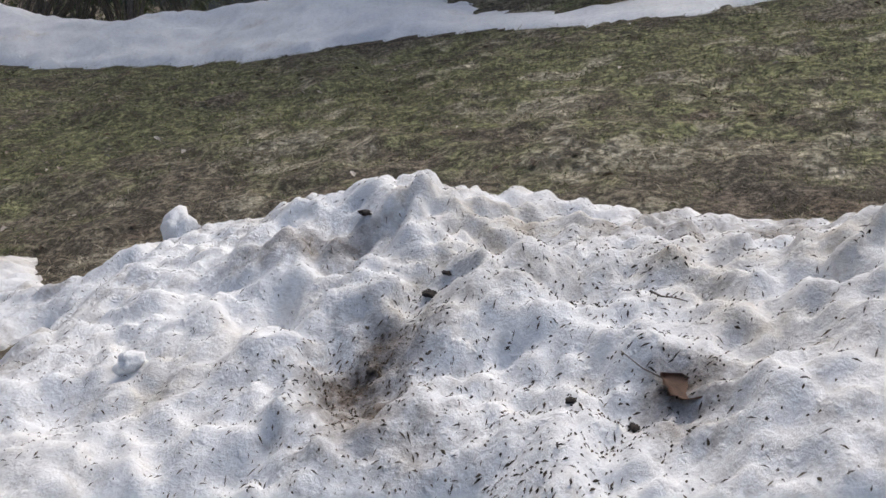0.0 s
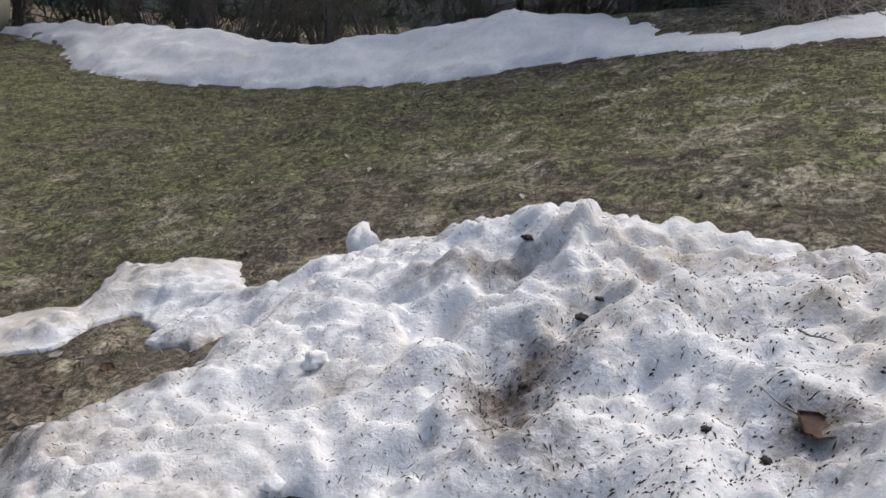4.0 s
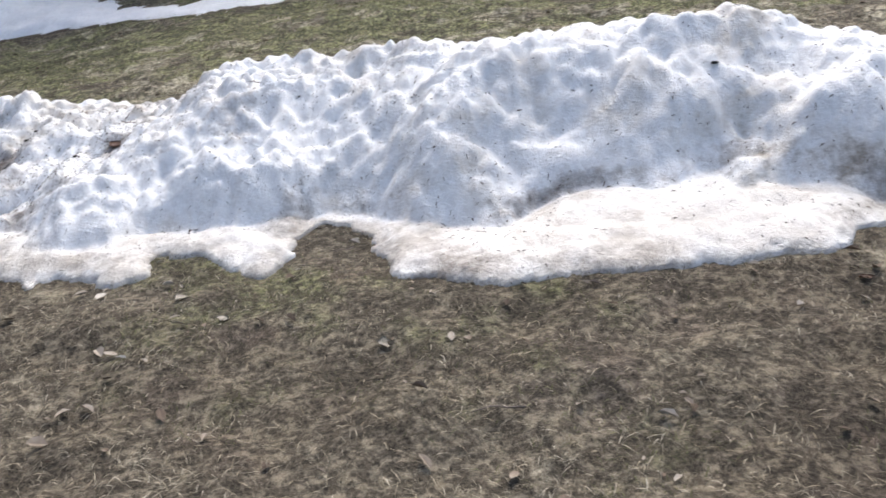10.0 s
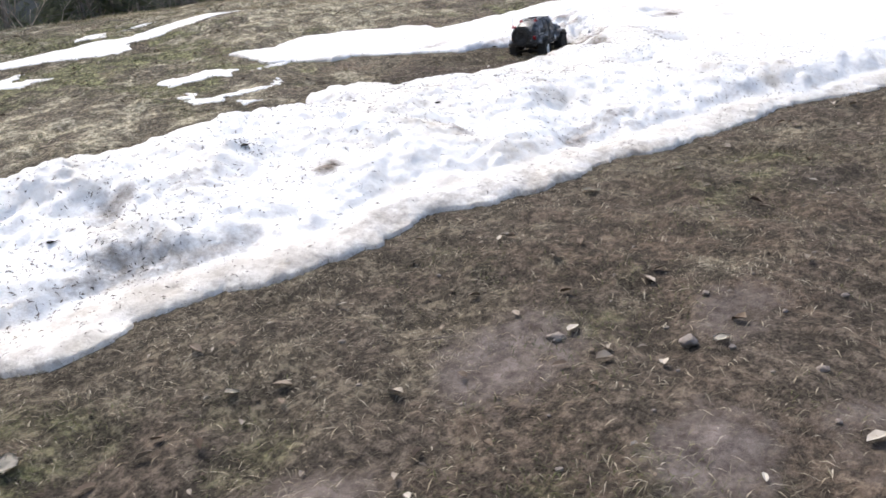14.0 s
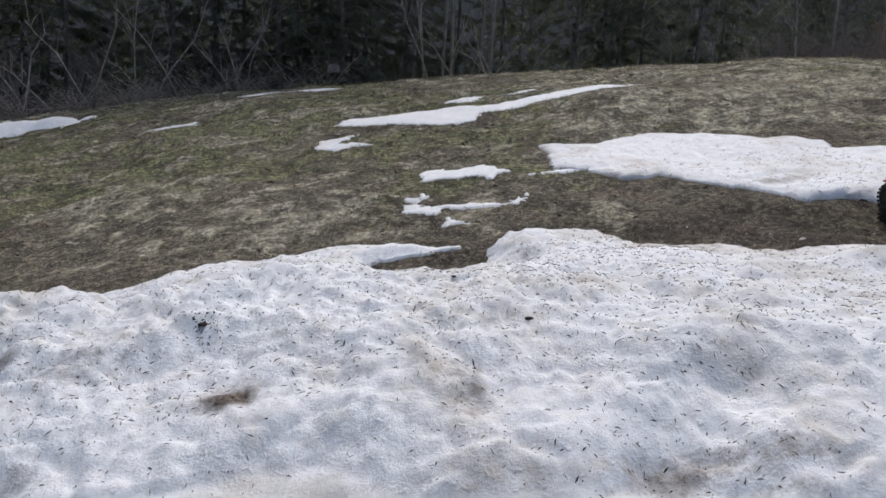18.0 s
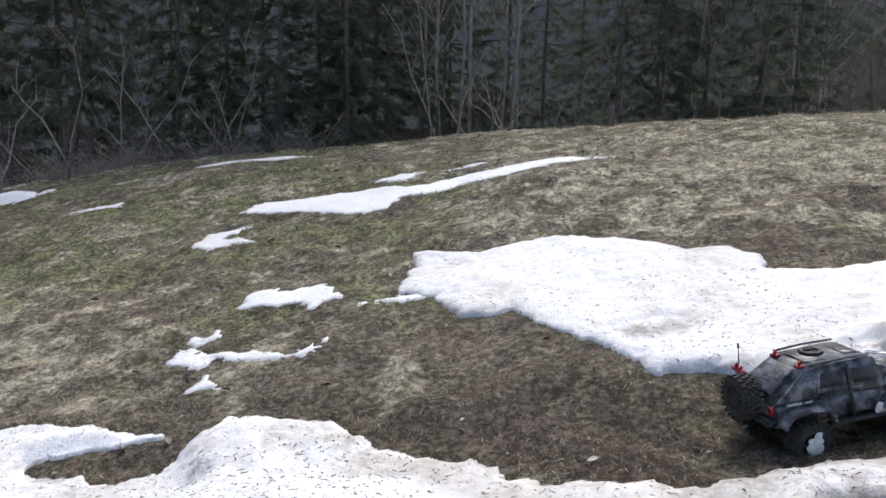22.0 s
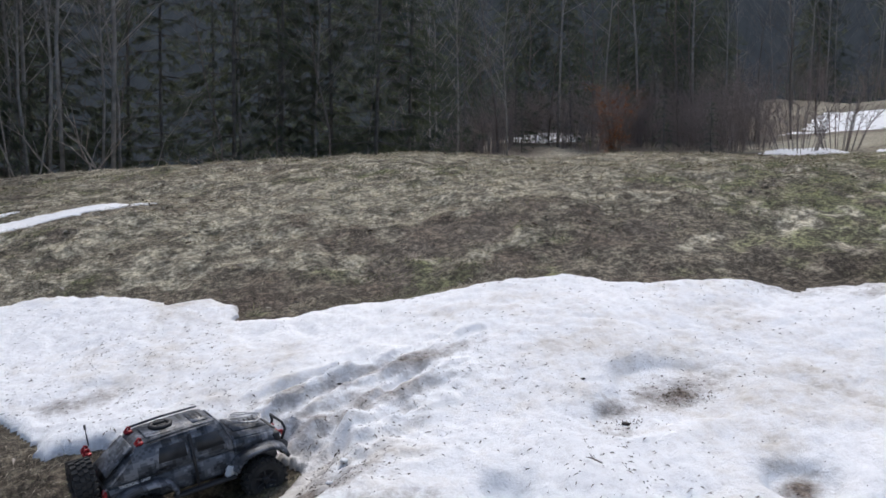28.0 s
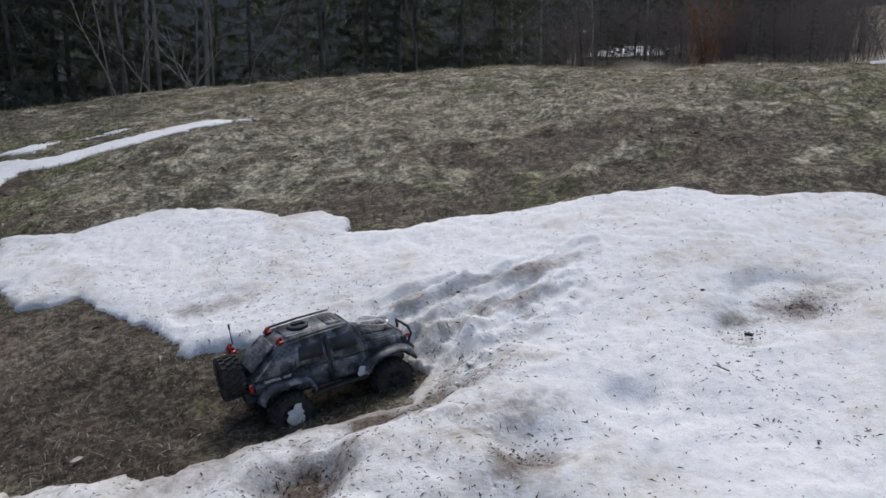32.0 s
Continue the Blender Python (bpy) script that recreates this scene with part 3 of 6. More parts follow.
GX, GY = axis_lines(-7.2, 8.0, 0.035, 900), axis_lines(-1.2, 9.5, 0.035, 900)
_x, _y = (a.ravel() for a in np.meshgrid(GX, GY))
_snow = in_snow(_x, _y)
_v = np.stack([_x, _y, turf_z(_x, _y, _snow)], -1)
_i = np.arange(len(GX) * len(GY)).reshape(len(GY), len(GX))
_f = np.stack([_i[:-1, :-1], _i[:-1, 1:], _i[1:, 1:], _i[1:, :-1]], -1).reshape(-1, 4)
ground = tagged(new("ground", mesh_of("ground", _v, _f, [GROUND])), "sloping early spring lawn of matted dry and green grass", "lawn", kind="structure")
# meltwater soaks the turf along the snow and below the bank
_wet = np.exp(-np.clip(-_snow, 0, 9) / 0.22) * (0.75 + 0.3 * vnoise(_x, _y, 0.4, 99))
_wet = np.maximum(_wet, smooth(4.2, 3.0, _y) * (0.5 + 0.4 * smooth(-3.6, -1.6, _x) + 0.25 * vnoise(_x, _y, 0.5, 100)))
for name, value in zip(("straw", "green", "bare", "mud", "wet"), (*turf(_x, _y), patch_share(_x, _y, MUD_SPOTS), np.clip(_wet, 0, 1))):
    ground.data.attributes.new(name, "FLOAT", "POINT").data.foreach_set("value", value.astype(np.float32))


# ---- snow ----
# Height of the snow over the ground along crest and flanks: x, y, height.
CREST_A = [(-5.24, 5.18, .09), (-4.85, 5.0, .19), (-4.5, 4.80, .24), (-4.16, 4.86, .16), (-3.93, 4.62, .18), (-3.43, 4.05, .35), (-3.04, 3.80, .41), (-2.5, 3.60, .47), (-2.12, 3.47, .51), (-1.75, 3.30, .48),
           (-1.45, 3.1, .40), (-0.98, 2.92, .29), (-0.5, 2.75, .26), (0.1, 2.65, .21), (0.6, 2.5, .18), (1.04, 2.35, .16), (1.6, 2.1, .15), (2.2, 1.9, .12), (3.0, 1.7, .09), (-3.99, 4.02, .18), (-4.41, 4.46, .18)]
CREST_B = [(-4.92, 4.16, .05), (-4.52, 4.28, .12), (-5.3, 4.1, .06), (-4.0, 3.5, .14), (-3.4, 3.45, .22), (-2.5, 2.9, .13), (-1.96, 3.02, .30), (-1.25, 2.41, .10), (-0.69, 2.35, .13), (0.2, 2.1, .11),
           (1.0, 1.8, .11), (1.5, 1.6, .10), (0.3, 3.2, .06), (1.38, 3.22, .11), (-.2, 3.26, .03), (.15, 3.40, .02), (.58, 3.48, .015), (2.05, 2.82, .14), (2.4, 2.62, .19), (2.75, 2.58, .22), (3.05, 2.58, .20), (0.9, 3.39, .04), (2.3, 2.4, .10), (3.39, 4.0, .05), (4.45, 2.59, .05), (4.39, 2.08, .08), (4.25, 2.95, .08), (3.54, 3.3, .08), (2.75, 3.75, .04), (2.4, 4.5, .045), (5.2, 3.1, .06), (-6.0, 5.1, .06), (5.5, 1.5, .1), (-6.35, 4.68, .012), (-6.1, 4.78, .015), (-5.75, 4.75, .02)]
HEIGHTS = CREST_A + CREST_B
# Single knolls and saddles along the crest: x, y, height.
KNOLLS = [(-4.6, 4.87, .05), (-4.25, 4.94, -.06), (-3.94, 4.92, -.11), (-3.68, 4.78, -.10), (-3.52, 4.6, -.07), (-3.8, 4.56, -.05), (-5.0, 5.0, -.04), (-5.38, 4.92, .04), (-2.3, 3.72, -.09), (-2.55, 3.66, -.06), (-2.2, 3.42, -.03), (-2.0, 3.3, .05), (-1.65, 3.28, .02),
          (-.62, 2.92, .04), (-.29, 3.0, -.09), (.05, 2.95, -.06), (.36, 2.78, .05), (.62, 2.74, .05), (2.45, 2.62, .04), (2.75, 2.58, .04), (.84, 2.78, .05)]


# Melt holes and wheel pits: x, y, radius, depth.
RUTS = [(3.35, 2.98, 4.0, 3.27), (3.4, 3.07, 4.1, 3.36), (3.3, 3.17, 3.95, 3.38), (3.45, 2.92, 3.9, 3.08), (3.25, 3.27, 3.75, 3.42)]
PITS = [(-4.75, 4.48, .10, .07), (-4.25, 4.15, .12, .06), (-4.95, 4.62, .08, .05), (-4.12, 4.4, .10, .05), (-4.65, 4.02, .09, .05), (-5.1, 4.25, .08, .03),
        (2.87, 2.46, .11, .11), (3.4, 2.33, .09, .05), (2.75, 3.64, .11, .09), (4.50, 2.70, .15, .13), (4.22, 2.60, .08, .06), (4.42, 2.12, .08, .11), (-4.52, 4.30, .11, .09), (-4.41, 4.46, .08, .08), (-4.51, 4.16, .09, .08), (-4.25, 3.72, .10, .09), (-4.66, 4.70, .09, .06), (-1.60, 2.50, .12, .07), (-.5, 2.38, .10, .03), (1.25, 1.60, .13, .06), (1.48, 1.80, .12, .035), (-3.15, 3.26, .16, .06), (-1.45, 2.40, .13, .06), (2.55, 1.95, .14, .07), (3.25, 2.05, .13, .06), (3.75, 2.45, .07, .05), (-2.75, 3.0, .16, .06), (-1.75, 2.95, .13, .07), (1.35, 1.75, .13, .025)]


def shelf_width(x, y):
    """Breadth of the thin icy shelf along the near foot."""
    w = np.interp(x, [-4.0, -3.3, -3.0, -2.6, -2.1, -1.85, -1.6, -1.2, -.7, 0, 1, 2.5], [.16, .22, .32, .44, .42, .22, .12, .17, .20, .22, .19, .12])
    return w * (1 + 0.25 * vnoise(x, y, 0.5, 17) + 0.2 * vnoise(x, y, 0.17, 18)) * smooth(3.25, 2.9, y - 0.5 * np.clip(-3.0 - x, 0, 1.3))


def snow_height(x, y, sd, rough):
    num, den = np.zeros(x.shape), np.zeros(x.shape)
    for hx, hy, h in HEIGHTS:
        w = 1.0 / (((x - hx) ** 2 + (y - hy) ** 2) + 0.02) ** 1.7
        num += w * h
        den += w
    top = num / den
    for hx, hy, dh in KNOLLS:
        top = top + dh * np.exp(-((x - hx) ** 2 + (y - hy) ** 2) / 0.16 ** 2)
    west = 1 - smooth(-3.2, -2.2, x)
    wx, wy = x + 0.05 * vnoise(x, y, 0.2, 8), y + 0.05 * vnoise(x, y, 0.2, 9)
    lump = vnoise(wx, wy, 0.34, 11) * 0.45 + vnoise(wx, wy, 0.15, 12) * 0.32 + vnoise(wx, wy, 0.07, 13) * 0.30 + vnoise(x, y, 0.036, 14) * (0.12 + 0.14 * west)
    billow = 0.5 - np.abs(vnoise(wx, wy, 0.22, 15)) - 0.9 * np.abs(vnoise(wx, wy, 0.09, 16)) + 0.5 * np.abs(vnoise(wx, wy, 0.05, 10))
    top = top + (0.020 + 0.10 * top) * (1 + 0.25 * west) * (lump * (0.8 + 0.25 * west) + 0.4 * billow * (0.4 + 0.6 * west)) * rough
    # a thin icy shelf along the near foot, then the face
    shelf = shelf_width(x, y)
    edge = np.clip(sd, 0, None)
    thin_ice = (0.022 + 0.008 * lump) * np.sqrt(np.clip(edge / 0.045, 0, 1)) + 0.05 * np.clip(edge, 0, .6)
    rise = thin_ice + (0.85 - 0.30 * smooth(-1.5, -.8, x) + 0.25 * vnoise(x, y, 0.4, 19)) * np.clip(edge - shelf, 0, None)
    east = smooth(1.5, 2.6, x + 0.55 * (y - 2.0))
    thin_ice = thin_ice * (1 - 0.75 * east)
    top = top * (1 - 0.5 * east * smooth(1.6, 2.4, y))
    k = 0.035 - 0.02 * east
    h = -k * np.log(np.exp(-np.clip(top, 0, 2) / k) + np.exp(-np.clip(rise, 0, 2) / k)) + k * 0.3 * np.clip(edge / .1, 0, 1)
    # wheel ruts torn through the slush in front of the truck
    for ax, ay, bx, by in RUTS:
        t = np.clip(((x - ax) * (bx - ax) + (y - ay) * (by - ay)) / ((bx - ax) ** 2 + (by - ay) ** 2), 0, 1)
        d = np.hypot(x - ax - t * (bx - ax), y - ay - t * (by - ay)) + 0.03 * vnoise(x, y, 0.11, 25) + 0.015 * vnoise(x, y, 0.04, 39)
        h = h + 0.013 * (1 + 0.7 * vnoise(x, y, 0.12, 38)) * (np.exp(-((d - 0.05) / 0.022) ** 2) - 1.1 * np.exp(-(d / 0.03) ** 2)) * (0.5 + 0.5 * np.sin(t * 3.14))
    crumb = 0.032 * (lumps(wx, wy, 0.17, 35) - .72) + 0.020 * (lumps(wx, wy, 0.075, 36) - .72) + 0.014 * (lumps(x, y, 0.042, 37) - .72)
    face = 0.35 + 0.65 * smooth(-.03, .10, edge - shelf)
    h = h + crumb * face * np.clip(edge / .10, 0, 1) * (0.4 + np.clip(top * 3, 0, .65) + 0.18 * west) * (1 - 0.3 * east)
    h = h + 0.02 * west * (lumps(wx, wy, 0.36, 40) - .75) * np.clip(edge / .25, 0, 1)
    # broken clods thrown up by the plough, with steep sides
    clod = smooth(.50, .78, lumps(wx, wy, 0.13, 41)) * (0.6 + 0.4 * vnoise(x, y, 0.3, 42)) + 0.6 * smooth(.52, .80, lumps(wx, wy, 0.065, 43)) * (0.5 + 0.5 * vnoise(x, y, 0.22, 44))
    h = h + (0.004 + 0.011 * west + 0.004 * smooth(.1, .3, top)) * (clod - .45) * np.clip(edge / .08, 0, 1) * face * (1 - 0.7 * east)
    churn = np.exp(-(((x - 3.35) / .28) ** 2 + ((y - 2.93) / .2) ** 2))
    h = h + churn * 0.035 * (vnoise(x, y, 0.07, 26) + 0.6 * vnoise(x, y, 0.035, 27))
    for px, py, r, d in PITS:
        h = h - d * np.exp(-(((x - px) ** 2 + (y - py) ** 2) / r ** 2) ** 1.5)
    return np.maximum(h, 0.012 + 0.006 * lump)


def snow_sheet(name, outline, step, material, label, height=None, wobble=0.04, grain=1.0):
    p = np.array(outline)
    gx = np.arange(p[:, 0].min() - 0.15, p[:, 0].max() + 0.15, step)
    gy = np.arange(p[:, 1].min() - 0.15, p[:, 1].max() + 0.15, step)
    x, y = np.meshgrid(gx, gy)
    sd = inside_distance(x, y, outline) + wobble * (vnoise(x, y, 0.16 * grain, 21) * 0.6 + vnoise(x, y, 0.06 * grain, 22) * 0.4 + vnoise(x, y, 0.025, 23) * 0.2)
    h = snow_height(x, y, sd, 1.0) if height is None else height(x, y, sd)
    z = np.where(sd > 0, ground_z(x, y) + h, ground_z(x, y) - 0.03)
    i = np.arange(x.size).reshape(x.shape)
    f = np.stack([i[:-1, :-1], i[:-1, 1:], i[1:, 1:], i[1:, :-1]], -1).reshape(-1, 4)
    f = f[(sd.ravel()[f] > 0).any(1)]
    # pull the outer ring in to the waterline, so the edge is ragged but clean
    used = np.unique(f)
    remap = np.zeros(x.size, np.int64)
    remap[used] = np.arange(len(used))
    v = np.stack([x, y, z], -1).reshape(-1, 3)[used]
    ob = new(name, mesh_of(name, v, remap[f], [material]))
    return tagged(ob, label, "snow")


bank = snow_sheet("snow_bank", BANK, 0.0108, SNOW, "long ploughed bank of dirty melting snow on the lawn")
# Soil on the snow: x, y, radius along x and y, strength.
SOIL = [(3.14, 2.65, .11, .07, 1.0), (3.32, 2.70, .14, .08, .62), (2.87, 2.46, .12, .09, .72), (3.35, 2.27, .08, .06, .8), (3.38, 2.47, .16, .07, .35), (4.52, 2.71, .13, .08, .62), (4.42, 2.13, .06, .05, .6), (4.27, 2.69, .07, .05, .5), (4.15, 2.56, .08, .05, .35),
        (3.55, 3.10, .3, .08, .46), (3.85, 3.27, .25, .05, .52), (3.45, 3.24, .2, .05, .45), (2.74, 3.66, .10, .07, .6), (-1.60, 2.50, .12, .06, .8), (-1.4, 2.45, .25, .07, .4), (-.45, 2.39, .12, .06, .4), (-.59, 2.03, .10, .05, .4),
        (-1.37, 2.79, .07, .06, .5), (-4.52, 4.30, .11, .09, .6), (-4.51, 4.17, .09, .08, .6), (-3.99, 4.03, .06, .05, .7), (-4.22, 3.75, .16, .08, .45), (-4.66, 4.70, .14, .07, .5), (-4.83, 4.70, .14, .06, .35), (-4.48, 4.05, .16, .10, .4),
        (1.22, 1.60, .12, .05, .5), (1.44, 1.54, .10, .05, .35), (.23, 2.08, .07, .05, .8), (.83, 1.92, .05, .08, .5), (.12, 1.69, .2, .05, .3), (-.2, 2.3, .25, .08, .3)]
_p = np.empty(len(bank.data.vertices) * 3, np.float32)
bank.data.vertices.foreach_get("co", _p)
_x, _y = _p[0::3].astype(float), _p[1::3].astype(float)
_s = np.zeros(len(_x))
for sx, sy, rx, ry, k in SOIL:
    _s = np.maximum(_s, k * np.exp(-0.7 * (((_x - sx) / rx) ** 2 + ((_y - sy) / ry) ** 2)))
_d = inside_distance(_x, _y, BANK)
_s = np.maximum(_s, (0.24 + 0.12 * vnoise(_x, _y, 0.5, 30)) * np.exp(-(_d / 0.16) ** 2) * (_y < 3.3))
_s = np.maximum(_s, (0.06 + 0.28 * vnoise(_x, _y, 0.4, 45) + 0.14 * vnoise(_x, _y, 0.12, 46)) * smooth(-2.6, -3.6, _x))
_s *= 0.8 + 0.35 * vnoise(_x, _y, 0.1, 24)
_w = shelf_width(_x, _y)
# dirt gathers where the face meets the shelf
_s = np.maximum(_s, (0.20 - 0.12 * smooth(-1.3, -.6, _x) + 0.34 * vnoise(_x, _y, 0.35, 28)) * np.exp(-((_d - _w - .05) / 0.06) ** 2) * (_w > .08))
_ice = np.clip((_w + .04 - _d) / 0.10, 0, 1) * smooth(.03, .12, _w) * (0.75 + 0.25 * vnoise(_x, _y, 0.5, 29))
_ice = np.maximum(_ice, smooth(-5.95, -6.15, _x - 0.6 * (_y - 4.8)))
_ice = np.maximum(_ice, 0.35 * smooth(-4.85, -5.1, _x) * smooth(4.3, 4.1, _y))
bank.data.attributes.new("ice", "FLOAT", "POINT").data.foreach_set("value", np.clip(_ice, 0, 1).astype(np.float32))
bank.data.attributes.new("soil", "FLOAT", "POINT").data.foreach_set("value", np.clip(_s, 0, 1).astype(np.float32))


def thin(depth, grow=0.12):
    return lambda x, y, sd: depth * np.sqrt(np.clip(sd / grow, 0, 1)) + depth * 0.35 * vnoise(x, y, 0.12, 31) * np.clip(sd / grow, 0, 1) + 0.004


for outline in PATCHES:
    tagged(snow_sheet("snow_patch", outline, 0.018, SNOW_CLEAN, "thin leftover patch of white snow on the lawn", thin(0.004, 0.05), 0.040, 0.33), group="leftover snow patches")
# The drift along the edge of the wood, and a wind-blown field beyond the crest.
snow_sheet("snow_drift", DRIFT, 0.05, SNOW_CLEAN, "long old snow drift along the edge of the wood",
           lambda x, y, sd: np.minimum(0.05 * np.sqrt(np.clip(sd / 0.1, 0, 1)) + 0.24 * np.clip(sd, 0, 1.3), 0.38) * (1 - 0.6 * smooth(-5.4, -4.4, x)) + 0.05 * vnoise(x, y, 0.5, 33) * np.clip(sd * 3, 0, 1) + 0.02 * vnoise(x, y, 0.16, 34) * np.clip(sd * 3, 0, 1), 0.12)


def by_bearing(spots):
    return [(2.5 + r * math.sin(radians(a)), 0.7 + r * math.cos(radians(a))) for a, r in spots]


for spots in ([(47.5, 40.5), (50, 40), (54, 42), (59.5, 45), (58, 46.5), (54, 47.5), (50, 47)], [(29.5, 36), (32, 35), (34.5, 37), (34, 41), (31, 42)], [(46.5, 29), (49, 28.4), (51.5, 29.5), (50, 31), (47.5, 30.6)], [(37.5, 27.5), (39.5, 27.2), (40, 28.5), (38, 28.7)], [(53, 29.5), (55, 29.6), (55.2, 30.3), (53.4, 30.2)]):
    tagged(snow_sheet("snow_field", by_bearing(spots), 0.14, SNOW_CLEAN, "distant leftover snow beyond the crest among bare shrubs", thin(0.12, 0.5), 0.5), group="distant snow fields")


# ---- the wood ----
def at_polar(az, r):
    """A place by bearing from north and distance, from the top of the bank."""
    return 2.5 + r * math.sin(radians(az)), 0.7 + r * math.cos(radians(az))


def needle_fans(rng, anchors, size, n):
    """Small drooping sprays of needles at anchors (place, outward)."""
    vs, fs = [], []
    for p, out in anchors:
        for _ in range(n):
            d = (out + Vector((rng.uniform(-.7, .7), rng.uniform(-.7, .7), rng.uniform(-.75, .15)))).normalized()
            s = d.cross(Vector((rng.uniform(-.4, .4), rng.uniform(-.4, .4), 1))).normalized()
            ln, wd = size * rng.uniform(0.6, 1.4), size * rng.uniform(0.04, 0.085)
            q = p + Vector((rng.uniform(-1, 1), rng.uniform(-1, 1), rng.uniform(-.6, .6))) * size * 0.5
            k = len(vs)
            vs += [q - s * wd * .4, q + d * ln * .5 - s * wd, q + d * ln, q + d * ln * .5 + s * wd]
            fs.append((k, k + 1, k + 2, k + 3))
    return vs, fs


def conifer(seed, height, spread, base, density=6, spray=0.2):
    rng = random.Random(seed)
    tree = new("conifer")
    bm = bmesh.new()
    tube(bm, [(0, 0, -0.3), (0.03, 0, height * .35), (0, 0.04, height * .7), (0, 0, height)], [0.036, 0.03, 0.022, 0.008], 8)
    anchors = []
    z = base
    while z < height - 0.3:
        u = (z - base) / (height - base)
        ln = spread * (1 - u) ** 0.75 * rng.uniform(0.75, 1.1) + 0.12
        for k in range(rng.randint(4, 6)):
            a, l = rng.uniform(0, 6.283), ln * rng.uniform(0.6, 1.1)
            out = Vector((math.cos(a), math.sin(a), 0))
            pts = [Vector((0, 0, z)), Vector((0, 0, z)) + out * l * .5 + Vector((0, 0, -.06 * l)), Vector((0, 0, z)) + out * l + Vector((0, 0, -.30 * l))]
            tube(bm, pts, [0.010, 0.007, 0.003], 3, False)
            for i in range(max(2, int(l * 5))):
                t = rng.uniform(0.22, 1.0)
                q = pts[0].lerp(pts[1], t * 2) if t < .5 else pts[1].lerp(pts[2], t * 2 - 1)
                anchors.append((q, (out + Vector((0, 0, -.35))).normalized()))
        z += rng.uniform(0.20, 0.34)
    part("trunk", bm, BARK_DARK, tree)
    vs, fs = needle_fans(rng, anchors, spray, density)
    crown = new("crown", mesh_of("crown", [tuple(v) for v in vs], fs, [NEEDLE], False))
    crown.parent = tree
    return tree


def bare_tree(name, seed, height, thick, bark, forks=9, lean=0.05, twigs=4):
    rng = random.Random(seed)
    tree = new(name)
    bm = bmesh.new()
    bend = [Vector((rng.uniform(-lean, lean) * height * t, rng.uniform(-lean, lean) * height * t, height * t)) for t in (0, .25, .5, .75, 1)]
    bend[0] = Vector((0, 0, -0.2))
    tube(bm, bend, [thick, thick * .8, thick * .6, thick * .38, thick * .12], 8)
    part("trunk", bm, bark, tree)
    bm = bmesh.new()
    for i in range(forks):
        t = rng.uniform(0.18, 0.95)
        k = min(3, int(t * 4))
        p = bend[k].lerp(bend[k + 1], t * 4 - k)
        a = rng.uniform(0, 6.283)
        l = height * rng.uniform(0.12, 0.30) * (1.1 - t * .6)
        d = Vector((math.cos(a), math.sin(a), rng.uniform(0.5, 1.3))).normalized()
        q, e = p + d * l * .5 + Vector((0, 0, .03 * l)), p + d * l + Vector((rng.uniform(-.1, .1) * l, 0, .15 * l))
        tube(bm, [p, q, e], [thick * .3, thick * .18, thick * .05], 5, False)
        for j in range(twigs):
            s = p.lerp(e, rng.uniform(.3, 1))
            d2 = (d + Vector((rng.uniform(-1, 1), rng.uniform(-1, 1), rng.uniform(-.2, .8)))).normalized()
            tube(bm, [s, s + d2 * l * .3, s + d2 * l * .5 + Vector((0, 0, .05))], [thick * .09, thick * .06, thick * .02], 4, False)
    part("branchwork", bm, bark, tree)
    return tree


def shrub(name, seed, height, stems, bark, leaf=None, thick=.016, low=.3):
    rng = random.Random(seed)
    bush = new(name)
    anchors = []
    bm = bmesh.new()
    for i in range(stems):
        a, s = rng.uniform(0, 6.283), rng.uniform(0.1, 0.55) * (1.0 if leaf is None else 1.35)
        h = height * rng.uniform(.55, 1.05)
        b = Vector((math.cos(a), math.sin(a), 0)) * rng.uniform(0, .12)
        p1, p2 = b + Vector((math.cos(a) * s * .4, math.sin(a) * s * .4, h * .5)), b + Vector((math.cos(a) * s * h * .6, math.sin(a) * s * h * .6, h))
        tube(bm, [b - Vector((0, 0, .15)), p1, p2], [thick, thick * .7, thick * .2], 5, False)
        for j in range(7):
            t = rng.uniform(low, 1)
            q = p1.lerp(p2, t) if leaf is None else b.lerp(p2, t)
            d = Vector((rng.uniform(-1, 1), rng.uniform(-1, 1), rng.uniform(.1, 1.0))).normalized() * h * rng.uniform(.1, .28)
            tube(bm, [q, q + d * .6, q + d], [0.006, 0.004, 0.0015], 4, False)
            anchors += [(q + d * rng.random(), d.normalized()) for _ in range(3)]
    part("branchwork", bm, bark, bush)
    if leaf:
        vs, fs = needle_fans(rng, anchors, 0.13, 5)
        crown = new("foliage", mesh_of("foliage", [tuple(v) for v in vs], fs, [leaf], False))
        crown.parent = bush
    return bush


rng = random.Random(4)


def stand(ob, az, r, turn=None, size=1.0, sink=0.0, tilt=(0, 0)):
    x, y = at_polar(az, r)
    m = pose(x, y, gz(x, y) - sink, tilt[0], tilt[1], rng.uniform(0, 360) if turn is None else turn)
    return copy_thing(ob, m @ Matrix.Diagonal((size, size, size, 1)))


def settle(proto, label, category, group, spots, sizes=(0.85, 1.15), tilt=2.0):
    """Sets the first one and copies of it at bearings and distances."""
    tagged(proto, label, category, group)
    for k, (az, r) in enumerate(spots):
        s = rng.uniform(*sizes)
        x, y = at_polar(az, r)
        m = pose(x, y, gz(x, y) - 0.05, rng.uniform(-tilt, tilt), rng.uniform(-tilt, tilt), rng.uniform(0, 360)) @ Matrix.Diagonal((s, s, s, 1))
        if k == 0:
            proto.matrix_basis = m
        else:
            c = copy_thing(proto, Matrix.Identity(4))
            c.matrix_basis = m


